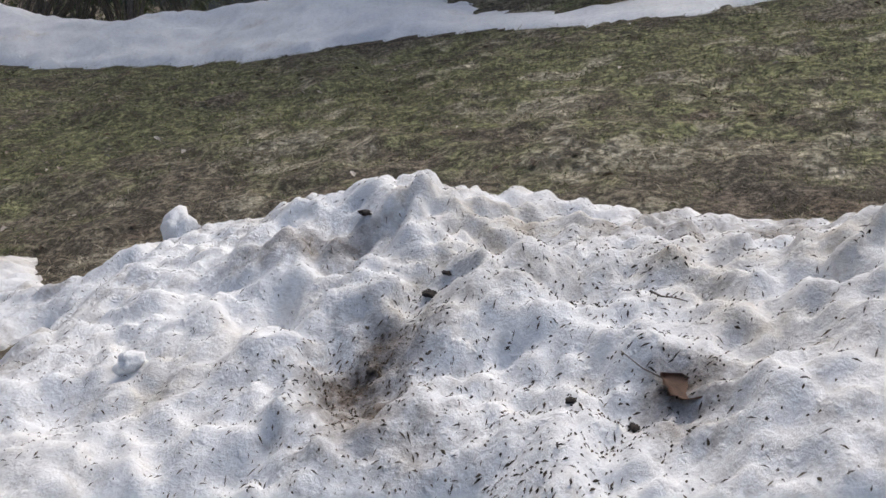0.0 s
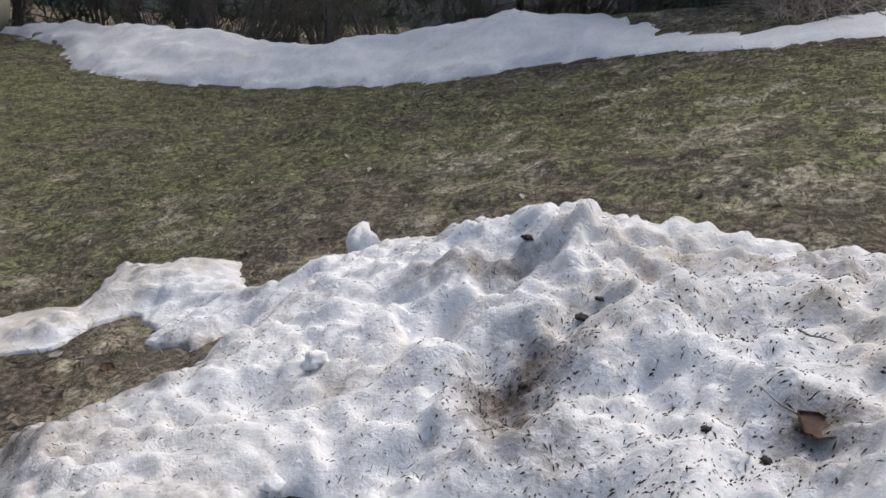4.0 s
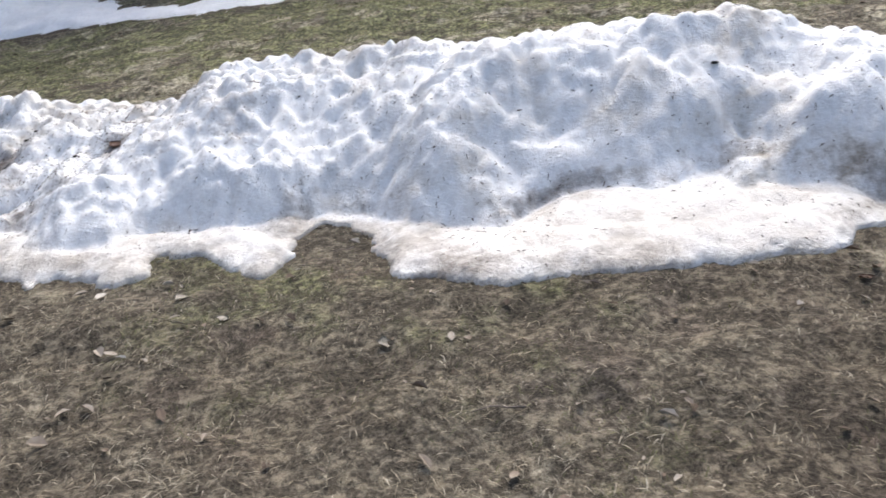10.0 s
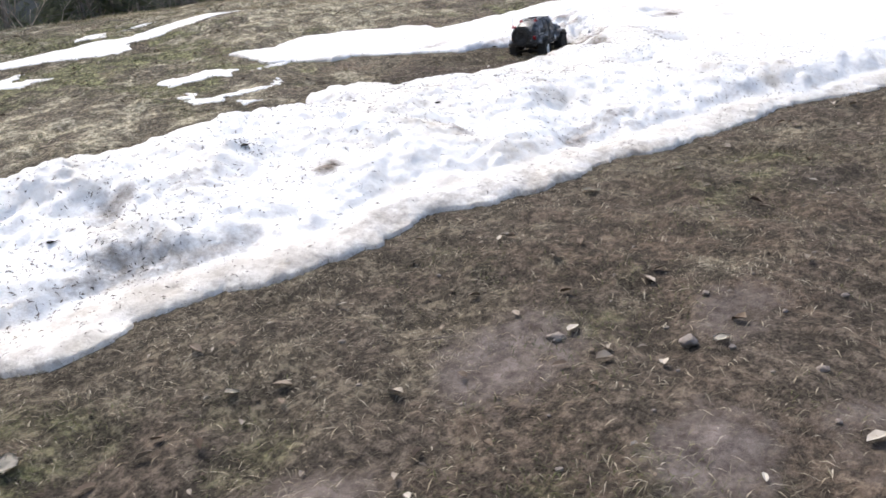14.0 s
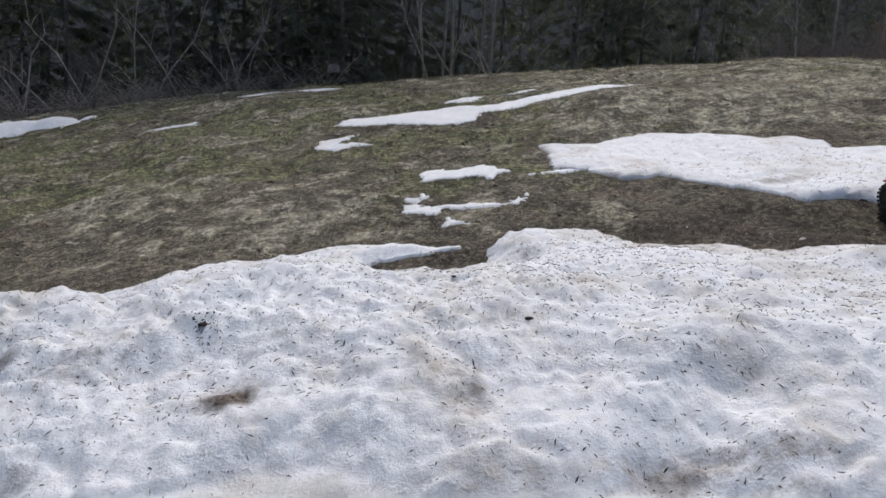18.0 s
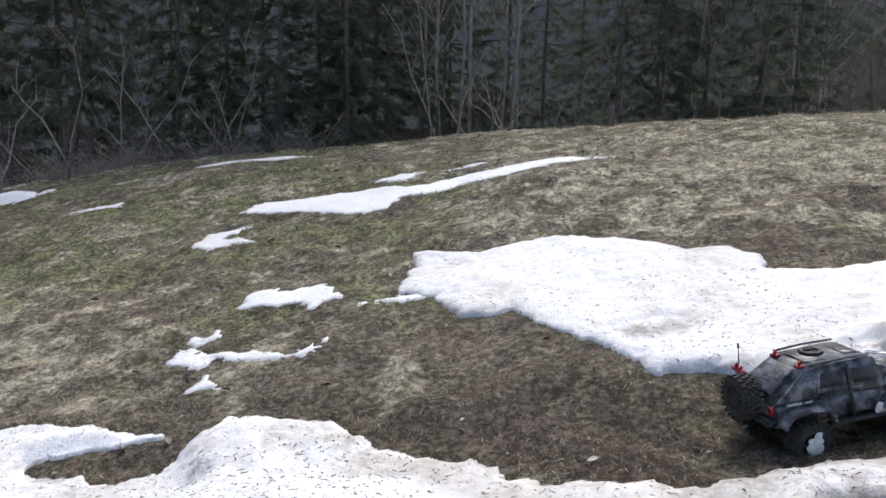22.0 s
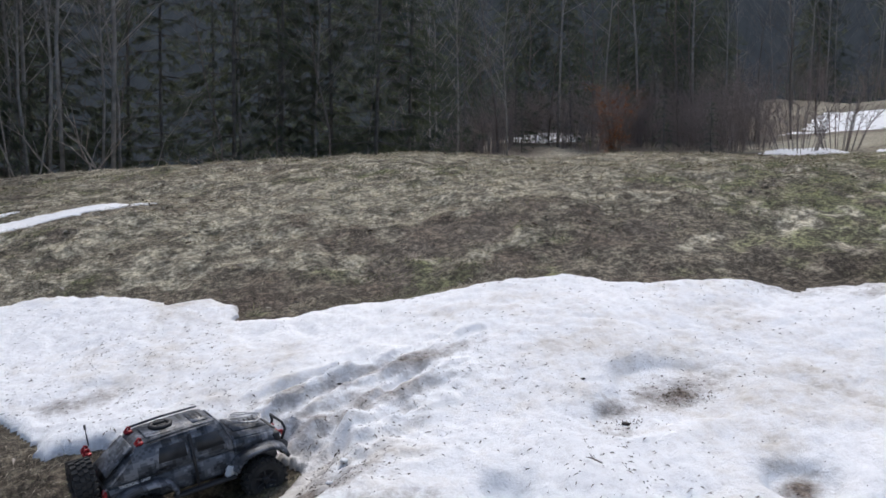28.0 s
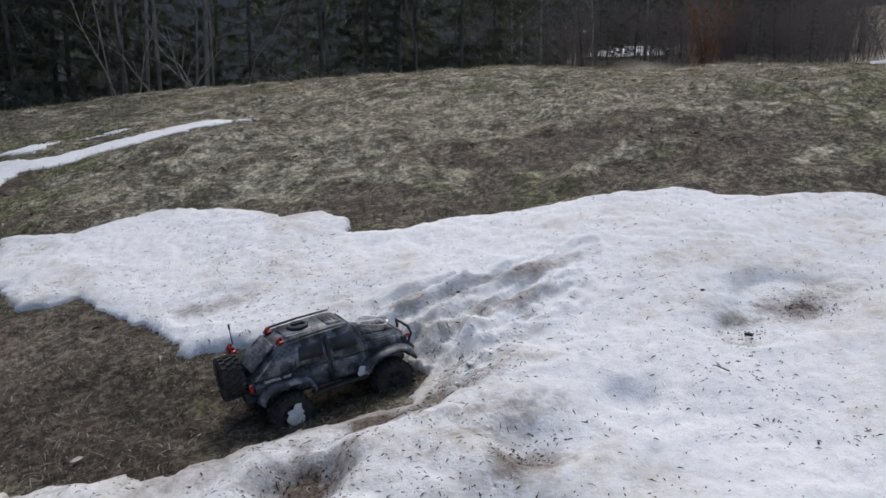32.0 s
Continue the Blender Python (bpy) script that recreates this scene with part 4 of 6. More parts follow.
def scatter(n, az0, az1, r0, r1):
    return [(az0 + (az1 - az0) * (i + rng.uniform(.1, .9)) / n, rng.uniform(r0, r1)) for i in range(n)]


tall = "tall dark green spruce in the shaded wood"
settle(conifer(1, 7.5, 1.9, 0.1, 24, .11), tall, "conifer", "spruces of the wood", scatter(12, -36, 22, 12.4, 14.5) + scatter(5, 20, 40, 34, 38))
settle(conifer(2, 8.5, 2.0, 0.1, 20, .13), tall, "conifer", "spruces of the wood", scatter(15, -42, 26, 14.8, 18.5))
settle(conifer(3, 10.5, 2.4, 0.3, 12, .2), tall, "conifer", "spruces of the wood", scatter(5, -45, 30, 22, 32))
settle(conifer(5, 7, 2.1, 0.1, 26, .11), "full young spruce with drooping green boughs", "conifer", "young spruces", [(-12.5, 10.9), (-8.0, 10.8), (-19, 11.7), (-25, 12.4), (-5.0, 12.4), (14.0, 14.5), (-15.5, 12.2)], (0.8, 1.0))
settle(conifer(8, 14, 3.4, 0.5, 4, .4), "tall far spruce at the back of the field", "conifer", "far spruces", scatter(7, 18, 42, 40, 50) + scatter(12, 34, 84, 66, 71) + scatter(10, 30, 84, 78, 90) + [(63.5, 34)])
settle(conifer(6, 12, 2.7, 0.8, 4, .3), tall, "conifer", "spruces of the wood", scatter(8, -64, -36, 17.5, 25) + scatter(4, -45, 22, 40, 60))
grey = "bare grey birch with thin upright trunk"
settle(bare_tree("birch", 11, 9, .034, BARK_GREY, 34, .03, 9), grey, "birch", "bare birches", [(3.4, 11.3), (-1.9, 11.8), (23.3, 17), (24.6, 17.5), (11.7, 13.2)], (.8, 1.1))
settle(bare_tree("birch", 12, 8, .028, BARK_GREY, 30, .05, 9), grey, "birch", "bare birches", [(2.7, 11.5), (3.9, 11.6), (-.4, 11.1), (-1.2, 11.3), (.6, 11.2), (-2.9, 12), (20.3, 15), (29.7, 22), (-7.9, 12.6), (16.6, 14)], (.75, 1.1))
settle(bare_tree("birch", 15, 15, .055, BARK_GREY, 22, .04), grey, "birch", "tall bare birches", scatter(26, 44, 84, 60, 66) + [(24, 30), (26, 31), (33, 33), (36, 36), (42, 38), (44, 39), (50, 52), (53, 54), (48, 50), (38.5, 35)], (.75, 1.1))
settle(bare_tree("sapling", 13, 4.5, .02, TWIG, 14, .08), "thin bare brown sapling", "sapling", "saplings", scatter(6, -5, 20, 11, 12.4), (.5, .9), 7)
settle(bare_tree("sapling", 16, 8, .05, TWIG, 18, .08), "bare brown young tree in front of the far wood", "sapling", "far saplings", scatter(18, 20, 50, 31, 40) + scatter(14, 44, 86, 62, 67), (.6, 1.2), 5)
settle(bare_tree("fallen_branch", 14, 3.0, .016, BARK_GREY, 8, .08), "leaning dead grey branch at the wood edge", "branch", "dead branches", [(-26, 9.9), (-22.4, 9.9), (-21, 10), (-17, 10.1), (-15.5, 10.3), (-30, 10.1), (1, 10.9), (5.0, 11)], (.45, .75), 42)
settle(shrub("shrub", 21, 1.3, 18, TWIG), "bare brown many-stemmed shrub", "shrub", "bare shrubs", scatter(7, -36, -6, 10.6, 11.6) + scatter(4, -6, 6, 11.2, 12.2), (.45, .8), 12)


def thicket(name, seed, height, stems, bark, spread):
    """A wide bush of many thin stems that fork twice into fine twigs."""
    r = random.Random(seed)
    bush = new(name)
    bm = bmesh.new()
    for i in range(stems):
        a, far_out = r.uniform(0, 6.283), r.uniform(.0, 1.0) ** .7
        out = Vector((math.cos(a), math.sin(a), 0))
        h = height * r.uniform(.5, 1.0) * (1.05 - .45 * far_out)
        b = out * spread * .35 * far_out
        top = b + out * spread * far_out * .75 + Vector((0, 0, h))
        mid = b.lerp(top, .5) + Vector((0, 0, h * .1)) + out * r.uniform(-.1, .1)
        tube(bm, [b - Vector((0, 0, .25)), mid, top], [.013, .009, .003], 4, False)
        for j in range(11):
            t = r.uniform(.25, 1)
            q = b.lerp(mid, t * 2) if t < .5 else mid.lerp(top, t * 2 - 1)
            d = (out * r.uniform(-.5, 1) + Vector((r.uniform(-1, 1), r.uniform(-1, 1), r.uniform(.2, 1.3)))).normalized() * h * r.uniform(.10, .26)
            tube(bm, [q, q + d * .55 + Vector((0, 0, .03)), q + d], [.006, .004, .002], 3, False)
            for k in range(3):
                e = q + d * r.uniform(.3, 1)
                tube(bm, [e, e + Vector((r.uniform(-1, 1), r.uniform(-1, 1), r.uniform(-.1, 1))).normalized() * h * r.uniform(.05, .12)], [.0035, .0015], 3, False)
    part("branchwork", bm, bark, bush)
    return bush


settle(thicket("shrub", 24, 3.6, 26, ALDER, 1.5), "large bare many-stemmed shrub beyond the crest", "shrub", "far bare shrubs", scatter(30, 25, 45, 30, 38) + [(43.5, 29.6), (48.6, 29.4), (51.0, 30.4), (46.2, 31.5)] + scatter(16, 24, 46, 40, 47) + scatter(26, 34, 84, 53, 57) + scatter(10, 37, 47, 33, 39), (.6, 1.15), 6)
settle(shrub("rust_leaved_bush", 22, 2.5, 22, TWIG, REDLEAF, .016, .12), "young beech bush still holding rust-brown leaves", "bush", "", [(37.0, 27.6)], (1, 1.01))
settle(conifer(9, 3.7, 1.15, 0.1, 10, .12), "young olive-green spruce beyond the crest", "conifer", "young spruces beyond the crest", [(40.2, 29.2), (43.3, 28.6), (30.5, 31)], (.55, 1.0))
settle(shrub("shrub", 23, 1.3, 18, TWIG), "low bare tangled shrub at the wood edge", "shrub", "bare shrubs", [(math.degrees(math.atan2(x - 2.5, y - 0.7)), math.hypot(x - 2.5, y - 0.7)) for x, y in ((-13 + 9.5 * i / 26, 11.5 + rng.uniform(-.2, 1.2)) for i in range(26))], (.4, .75), 25)




DEAD_STEM = plain("dead_brown_stems", (0.38, 0.32, 0.27), 0.9, 0, 0.4, 20, 0.3)


def leaning_stem(x, y, dx, dz, seed):
    """A dead stem that leans across the view, with a few side twigs."""
    r = random.Random(seed)
    stem = tagged(new("leaning_stem"), "thin dead grey stem leaning at the wood edge", "branch", "leaning dead stems")
    stem.location = (x, y, gz(x, y) - .06)
    tip = Vector((dx, dx * -.15, dz + .12))
    pts = [tip * t + Vector((0, 0, r.uniform(.1, .45) * tip.length * t * (1 - t))) + Vector((r.uniform(-.05, .05), 0, r.uniform(-.02, .02))) * t for t in (0, .25, .5, .75, 1)]
    bm = bmesh.new()
    tube(bm, pts, [.010, .009, .008, .006, .003], 6)
    part("trunk", bm, DEAD_STEM, stem)
    for k in range(5):
        t = r.uniform(.3, .95)
        q = pts[int(t * 4)].lerp(pts[int(t * 4) + 1], t * 4 - int(t * 4))
        d = (tip.normalized() * .6 + Vector((r.uniform(-.6, .6), r.uniform(-.6, .6), r.uniform(0, .8)))).normalized() * r.uniform(.15, .4)
        bm = bmesh.new()
        tube(bm, [q, q + d * .5 + Vector((0, 0, .02)), q + d], [.005, .004, .002], 4)
        part("twig", bm, DEAD_STEM, stem)


for k, row in enumerate(((-1.96, 10.1, -.80, .92), (-1.0, 10.47, -.78, 1.05), (-.33, 10.7, -.62, .62), (-.30, 10.72, -.34, .85), (-1.54, 10.28, .08, 1.4), (-2.6, 9.9, -.5, .7), (-2.3, 10.0, -.75, .5), (-1.3, 10.4, -.6, .45),
                         (3.3, 10.9, -.8, .55), (3.1, 10.8, -.55, .75), (3.0, 10.9, -.35, .9), (2.2, 10.9, -.75, 1.75), (2.1, 11.0, -.3, 2.3), (2.3, 10.9, .35, 1.1), (2.8, 10.9, .5, .6), (2.7, 11.0, -.7, .8))):
    leaning_stem(*row, 400 + k)


def brush_heap(seed):
    """A low tangle of dead stems, most of them lying."""
    r = random.Random(seed)
    heap = new("brush_heap")
    bm = bmesh.new()
    for i in range(70):
        a, up = r.uniform(0, 6.283), r.uniform(.05, .75)
        b = Vector((r.uniform(-.7, .7), r.uniform(-.3, .3), -.03))
        d = Vector((math.cos(a), math.sin(a) * .6, up)).normalized() * r.uniform(.3, 1.0)
        m1 = b + d * .5 + Vector((r.uniform(-.06, .06), r.uniform(-.06, .06), .05))
        tube(bm, [b, m1, b + d + Vector((0, 0, -.04))], [.006, .0045, .0015], 4, False)
        for j in range(2):
            q = m1 + d * .5 * r.random()
            tube(bm, [q, q + Vector((r.uniform(-.2, .2), r.uniform(-.2, .2), r.uniform(-.02, .2)))], [.003, .001], 4, False)
    part("branchwork", bm, DEAD_STEM, heap)
    return heap


settle(brush_heap(31), "low tangled heap of dead brown brush at the wood edge", "brush", "brush heaps", scatter(13, -37, -8, 10.1, 10.9) + scatter(7, -8, 16, 10.6, 11.2), (.6, 1.0), 4)


# ---- backdrop of the far wooded hillside, closing the view; it glows for haze ----
def far_wood_material():
    m = Nodes("far_wood_haze_glow", 1.0, 0, 0.0)
    st = m.t.nodes.new("ShaderNodeMapping")
    st.inputs["Scale"].default_value = (1, 1, .18)
    m.link(m.coords(), st.inputs[0])
    # haze is painted in: blue-grey streaks that also glow, lifting gaps between the trees
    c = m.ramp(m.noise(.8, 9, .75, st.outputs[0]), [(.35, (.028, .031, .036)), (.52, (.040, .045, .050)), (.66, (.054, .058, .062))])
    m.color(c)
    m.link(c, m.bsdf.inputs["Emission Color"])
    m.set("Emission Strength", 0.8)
    return m.mat


_a = np.radians(np.linspace(-95, 112, 120))
_r = 130.0
_top = 62 + 5 * vnoise(_a * 40, _a * 0, 2.0, 81) + 3 * vnoise(_a * 40, _a * 0, .5, 82)
_v = np.concatenate([np.stack([2.5 + _r * np.sin(_a), .7 + _r * np.cos(_a), 0 * _a - 5], -1), np.stack([2.5 + (_r + 30) * np.sin(_a), .7 + (_r + 30) * np.cos(_a), _top], -1)])
_k = np.arange(119)
tagged(new("backdrop", mesh_of("backdrop", _v, np.stack([_k, _k + 1, _k + 121, _k + 120], -1), [far_wood_material()])), "glowing backdrop of a distant dark wooded hillside, haze painted in", "backdrop", kind="structure")


# ---- the house corner with its tanks ----
def brick_material():
    m = Nodes("dark_red_brick", 0.85)
    f = m.t.nodes.new("ShaderNodeObjectInfo").outputs["Random"]
    c = m.ramp(f, [(0.0, (0.10, 0.035, 0.028)), (0.5, (0.14, 0.05, 0.038)), (1.0, (0.19, 0.075, 0.055))])
    m.color(m.mix(0.35, c, m.ramp(m.noise(25, 5), [(0.3, (0.06, 0.03, 0.025)), (0.7, (0.2, 0.09, 0.07))])))
    m.bump(m.noise(60, 4), 0.4, 0.004)
    return m.mat


BRICK = brick_material()
MORTAR = plain("mortar", (0.085, 0.05, 0.045), 0.95)
WHITE_STEEL = plain("white_painted_steel", (0.80, 0.80, 0.80), 0.42, 0, 0.05, 6, 0.05)
BEIGE_STEEL = plain("beige_painted_steel", (0.50, 0.47, 0.36), 0.5, 0, 0.12, 8, 0.05)
WHITE_WOOD = plain("white_vinyl", (0.78, 0.78, 0.77), 0.55, 0, 0.08, 20, 0.05)
ORANGE = plain("orange_red_board", (0.36, 0.055, 0.035), 0.7, 0, 0.15, 14, 0.1)
GREY_STONE = plain("grey_stone", (0.30, 0.28, 0.26), 0.9, 0, 0.3, 25, 0.5)
ROOF = plain("dark_roof_shingle", (0.06, 0.055, 0.05), 0.9, 0, 0.3, 10, 0.4)

WALL_X, WALL_Y0, WALL_Y1 = -11.05, -3.0, 7.55
_g = gz(WALL_X, 6.5)
house = tagged(new("house"), "dark red brick house corner with white lattice edging", "house")
bm = bmesh.new()
box(bm, WALL_X - 6, WALL_X, WALL_Y0, WALL_Y1, _g - 1.2, _g + 2.9)
part("wall", bm, MORTAR, house, "dark brick wall with recessed joints", flat=True)
bm = bmesh.new()
hexa(bm, [(WALL_X - 6.4, WALL_Y0 - .4, _g + 2.9), (WALL_X + .4, WALL_Y0 - .4, _g + 2.9), (WALL_X + .4, WALL_Y1 + .4, _g + 2.9), (WALL_X - 6.4, WALL_Y1 + .4, _g + 2.9),
          (WALL_X - 3.2, WALL_Y0 - .4, _g + 4.9), (WALL_X - 2.8, WALL_Y0 - .4, _g + 4.9), (WALL_X - 2.8, WALL_Y1 + .4, _g + 4.9), (WALL_X - 3.2, WALL_Y1 + .4, _g + 4.9)])
part("roof", bm, ROOF, house, flat=True)

bm = bmesh.new()
box(bm, -.006, .006, 0, .195, 0, .056, .003)
brick_mesh = bpy.data.meshes.new("brick")
bm.to_mesh(brick_mesh)
bm.free()
brick_mesh.materials.append(BRICK)


def lattice_panel(y0, y1):
    fence = tagged(new("lattice_panel"), "low white diagonal lattice edging along the house", "lattice", "lattice edging")
    fence.location = (WALL_X + .72, y0, gz(WALL_X + .72, (y0 + y1) / 2) - .07)
    fence.rotation_euler = (math.atan2(gz(WALL_X + .72, y1) - gz(WALL_X + .72, y0), y1 - y0), 0, 0)
    w, h = y1 - y0, 0.24
    n = int(w / 0.085)
    for k in range(n + 1):
        for s in (-1, 1):
            a = Vector((0.006 * s, k * w / n - s * h * .5, 0))
            b = Vector((0.006 * s, k * w / n + s * h * .5, h * rng.uniform(.92, 1.08)))
            t0, t1 = 0.0, 1.0
            if b.y != a.y:
                lo, hi = sorted(((0 - a.y) / (b.y - a.y), (w - a.y) / (b.y - a.y)))
                t0, t1 = max(t0, lo), min(t1, hi)
            if t1 - t0 < .15:
                continue
            p, q = a.lerp(b, t0), a.lerp(b, t1)
            d = (q - p).normalized()
            o = Vector((0, -d.z, d.y)) * .011
            bm = bmesh.new()
            hexa(bm, [p - o, p + o, p + o + Vector((.007, 0, 0)), p - o + Vector((.007, 0, 0)), q - o, q + o, q + o + Vector((.007, 0, 0)), q - o + Vector((.007, 0, 0))])
            bmesh.ops.recalc_face_normals(bm, faces=bm.faces)
            part("lattice_slat", bm, WHITE_WOOD, fence, flat=True)


for y0, y1 in ((4.0, 4.98), (5.02, 5.98), (6.02, 6.62)):
    lattice_panel(y0, y1)

bm = bmesh.new()
box(bm, -.02, .02, -.27, .24, 0, .30, .004)
board = tagged(part("board", bm, ORANGE, None), "short orange-red board beside the lattice edging", "board")
board.location = (WALL_X + .55, 6.70, gz(WALL_X + .5, 6.70) - .07)


# both tanks have sunk to one side in the soft ground
LEAN = Matrix.Rotation(radians(-12), 4, Vector((-.81, .57, 0)))


def upright_tank(x, y, r, h):
    tank = tagged(new("gas_tank"), "white upright steel gas tank beside the house wall", "tank", "white gas tanks")
    tank.matrix_basis = Matrix.Translation((x, y, gz(x, y) - .01)) @ LEAN
    bm = bmesh.new()
    prof = [(0.001, -.02), (r * .8, -.02), (r * .95, .02), (r, .08), (r, h - .2), (r * .93, h - .1), (r * .7, h - .02), (0.001, h)]
    lathe(bm, prof, 40, "Z")
    part("shell", bm, WHITE_STEEL, tank)
    bm = bmesh.new()
    lathe(bm, [(r * .72, -.09), (r * .78, -.09), (r * .78, .02), (r * .72, .02)], 32, "Z")
    part("foot_ring", bm, ROOF, tank)
    bm = bmesh.new()
    lathe(bm, [(r * .42, h - .03), (r * .45, h - .03), (r * .45, h + .12), (r * .42, h + .12)], 24, "Z")
    part("collar", bm, WHITE_STEEL, tank)


upright_tank(-10.85, 7.52, .30, 1.25)
upright_tank(-10.95, 8.08, .30, 1.25)
oil = tagged(new("oil_tank"), "beige horizontal oil tank on short legs", "tank")
oil.location = (-12.0, 9.6, gz(-12.0, 9.6))
bm = bmesh.new()
lathe(bm, [(0.001, -.75), (.26, -.75), (.33, -.70), (.33, .70), (.26, .75), (0.001, .75)], 36, "Y", (0, 0, .52))
part("shell", bm, BEIGE_STEEL, oil)
for sx in (-1, 1):
    for sy in (-1, 1):
        bm = bmesh.new()
        tube(bm, [(sx * .2, sy * .55, -.05), (sx * .2, sy * .55, .3)], .022, 8)
        part("leg", bm, ROOF, oil)
bm = bmesh.new()
tube(bm, [(0, 0, .03), (.02, .22, .05), (.0, .46, .03)], .028, 10)
pipe = tagged(part("downspout", bm, WHITE_WOOD, None), "short white downspout pipe lying on the lawn", "pipe")
pipe.location = (-10.75, 8.35, gz(-10.75, 8.5))
for k in range(9):
    bm = bmesh.new()
    bmesh.ops.create_icosphere(bm, subdivisions=2, radius=rng.uniform(.04, .10))
    for v in bm.verts:
        v.co *= 1 + .25 * noise.noise(v.co * 14 + Vector((k, 0, 0)))
        v.co.z *= .6
    st = tagged(part("stone", bm, GREY_STONE, None), "grey rounded field stone on the lawn edge", "stone", "stones by the tank")
    x, y = -11.2 + rng.uniform(-.5, .5), 10.6 + rng.uniform(-.4, .4)
    st.location = (x, y, gz(x, y) + .01)


# ---- the toy truck ----
def camo_material():
    m = Nodes("night_camouflage", 0.42, 0, 0.4)
    snap = m.t.nodes.new("ShaderNodeVectorMath")
    snap.operation = "SNAP"
    m.link(m.coords(), snap.inputs[0])
    snap.inputs[1].default_value = (0.009, 0.009, 0.007)
    a = m.noise(26, 3, .6, snap.outputs[0])
    c = m.ramp(a, [(0.0, (0.032, 0.036, 0.043)), (0.43, (0.075, 0.084, 0.099)), (0.52, (0.14, 0.152, 0.175)), (0.60, (0.25, 0.262, 0.285))], "CONSTANT")
    mud = m.ramp(m.noise(18, 5, .65), [(0.55, (0, 0, 0)), (0.75, (.7, .7, .7))])
    m.color(m.mix(mud, c, (0.16, 0.155, 0.15)))
    m.link(m.ramp(m.noise(30, 4), [(.3, (.3, .3, .3)), (.7, (.65, .65, .65))]), m.bsdf.inputs["Roughness"])
    m.bump(m.noise(120, 3), .12, .001)
    return m.mat


CAMO = camo_material()
RUBBER = plain("worn_tyre_rubber", (0.035, 0.034, 0.033), 0.9, 0, .5, 60, .3)
BLACK = plain("black_plastic", (0.030, 0.030, 0.032), 0.6, 0, .3, 60, .1)
RED = plain("red_anodised", (0.28, 0.012, 0.018), 0.4, .3, .2, 60, .05)
SILVER = plain("bright_steel", (0.42, 0.43, 0.45), 0.3, 1, .1, 80, .05)
CHROME = plain("headlight_chrome", (0.7, 0.72, 0.75), 0.12, 1, .05, 40, .02)
TINT = plain("tinted_window", (0.030, 0.033, 0.038), 0.42, 0, .45, 30, 0.05)
LETTER = plain("pale_lettering", (0.72, 0.73, 0.74), .6, 0, .1, 50, 0)

truck = tagged(new("toy_truck"), "radio-controlled armoured toy truck in dark grey camouflage, stuck in wet snow", "toy truck")
TRUCK_SIZE = 0.98
truck.matrix_basis = pose(3.050, 2.985, 0.826, 3.5, -7.0, 11.5) @ Matrix.Diagonal((TRUCK_SIZE, TRUCK_SIZE, TRUCK_SIZE, 1))



def words(text, size, parent, at):
    """Raised pale letters."""
    curve = bpy.data.curves.new("lettering", "FONT")
    curve.body, curve.size, curve.extrude, curve.offset = text, size, .0006, .00025
    tmp = bpy.data.objects.new("lettering", curve)
    me = bpy.data.meshes.new_from_object(tmp)
    bpy.data.objects.remove(tmp)
    bpy.data.curves.remove(curve)
    me.materials.append(LETTER)
    ob = new("lettering", me)
    ob.parent = parent
    ob.matrix_basis = at
    ob["label"] = "pale raised lettering"
    return ob


# lower hull
bm = bmesh.new()
hexa(bm, [(-.245, -.078, .085), (.225, -.078, .085), (.225, .078, .085), (-.245, .078, .085), (-.255, -.094, .160), (.215, -.090, .150), (.215, .090, .150), (-.255, .094, .160)], .006)
hull = part("hull", bm, CAMO, truck)
# cabin with its sloping rear
bm = bmesh.new()
prof = [(-.257, .158), (.100, .158), (.062, .243), (.030, .250), (-.120, .246), (-.150, .238)]
lo = {.158: .094, .243: .073, .250: .068, .246: .070, .238: .073}
left = [bm.verts.new((x, lo[z], z)) for x, z in prof]
right = [bm.verts.new((x, -lo[z], z)) for x, z in prof]
bm.faces.new(right)
bm.faces.new(list(reversed(left)))
for i in range(len(prof)):
    j = (i + 1) % len(prof)
    bm.faces.new((left[i], left[j], right[j], right[i]))
bmesh.ops.recalc_face_normals(bm, faces=bm.faces)
bmesh.ops.bevel(bm, geom=list(bm.edges), offset=.006, segments=2, affect="EDGES")
cabin = part("cabin", bm, CAMO, truck)
# bonnet
bm = bmesh.new()
hexa(bm, [(.085, -.092, .140), (.232, -.086, .130), (.232, .086, .130), (.085, .092, .140), (.085, -.086, .192), (.226, -.072, .174), (.226, .072, .174), (.085, .086, .192)], .008, 3)
bonnet = part("bonnet", bm, CAMO, truck)
bm = bmesh.new()
hexa(bm, [(.11, -.045, .186), (.222, -.036, .172), (.222, .036, .172), (.11, .045, .186), (.115, -.04, .196), (.212, -.032, .182), (.212, .032, .182), (.115, .04, .196)], .004)
part("bonnet_bulge", bm, CAMO, bonnet)
for k in range(4):
    bm = bmesh.new()
    x = .15 + k * .014
    box(bm, x, x + .006, -.022, .022, .1925 - k * .0018, .1945 - k * .0018, .001)
    part("vent_slat", bm, BLACK, bonnet)
# grille, headlights
bm = bmesh.new()
box(bm, .226, .236, -.047, .047, .126, .168, .003)
grille = part("grille", bm, BLACK, truck)
for k in range(5):
    bm = bmesh.new()
    box(bm, .233, .241, -.043, .043, .131 + k * .0075, .1345 + k * .0075, .001)
    part("grille_bar", bm, CAMO, grille)
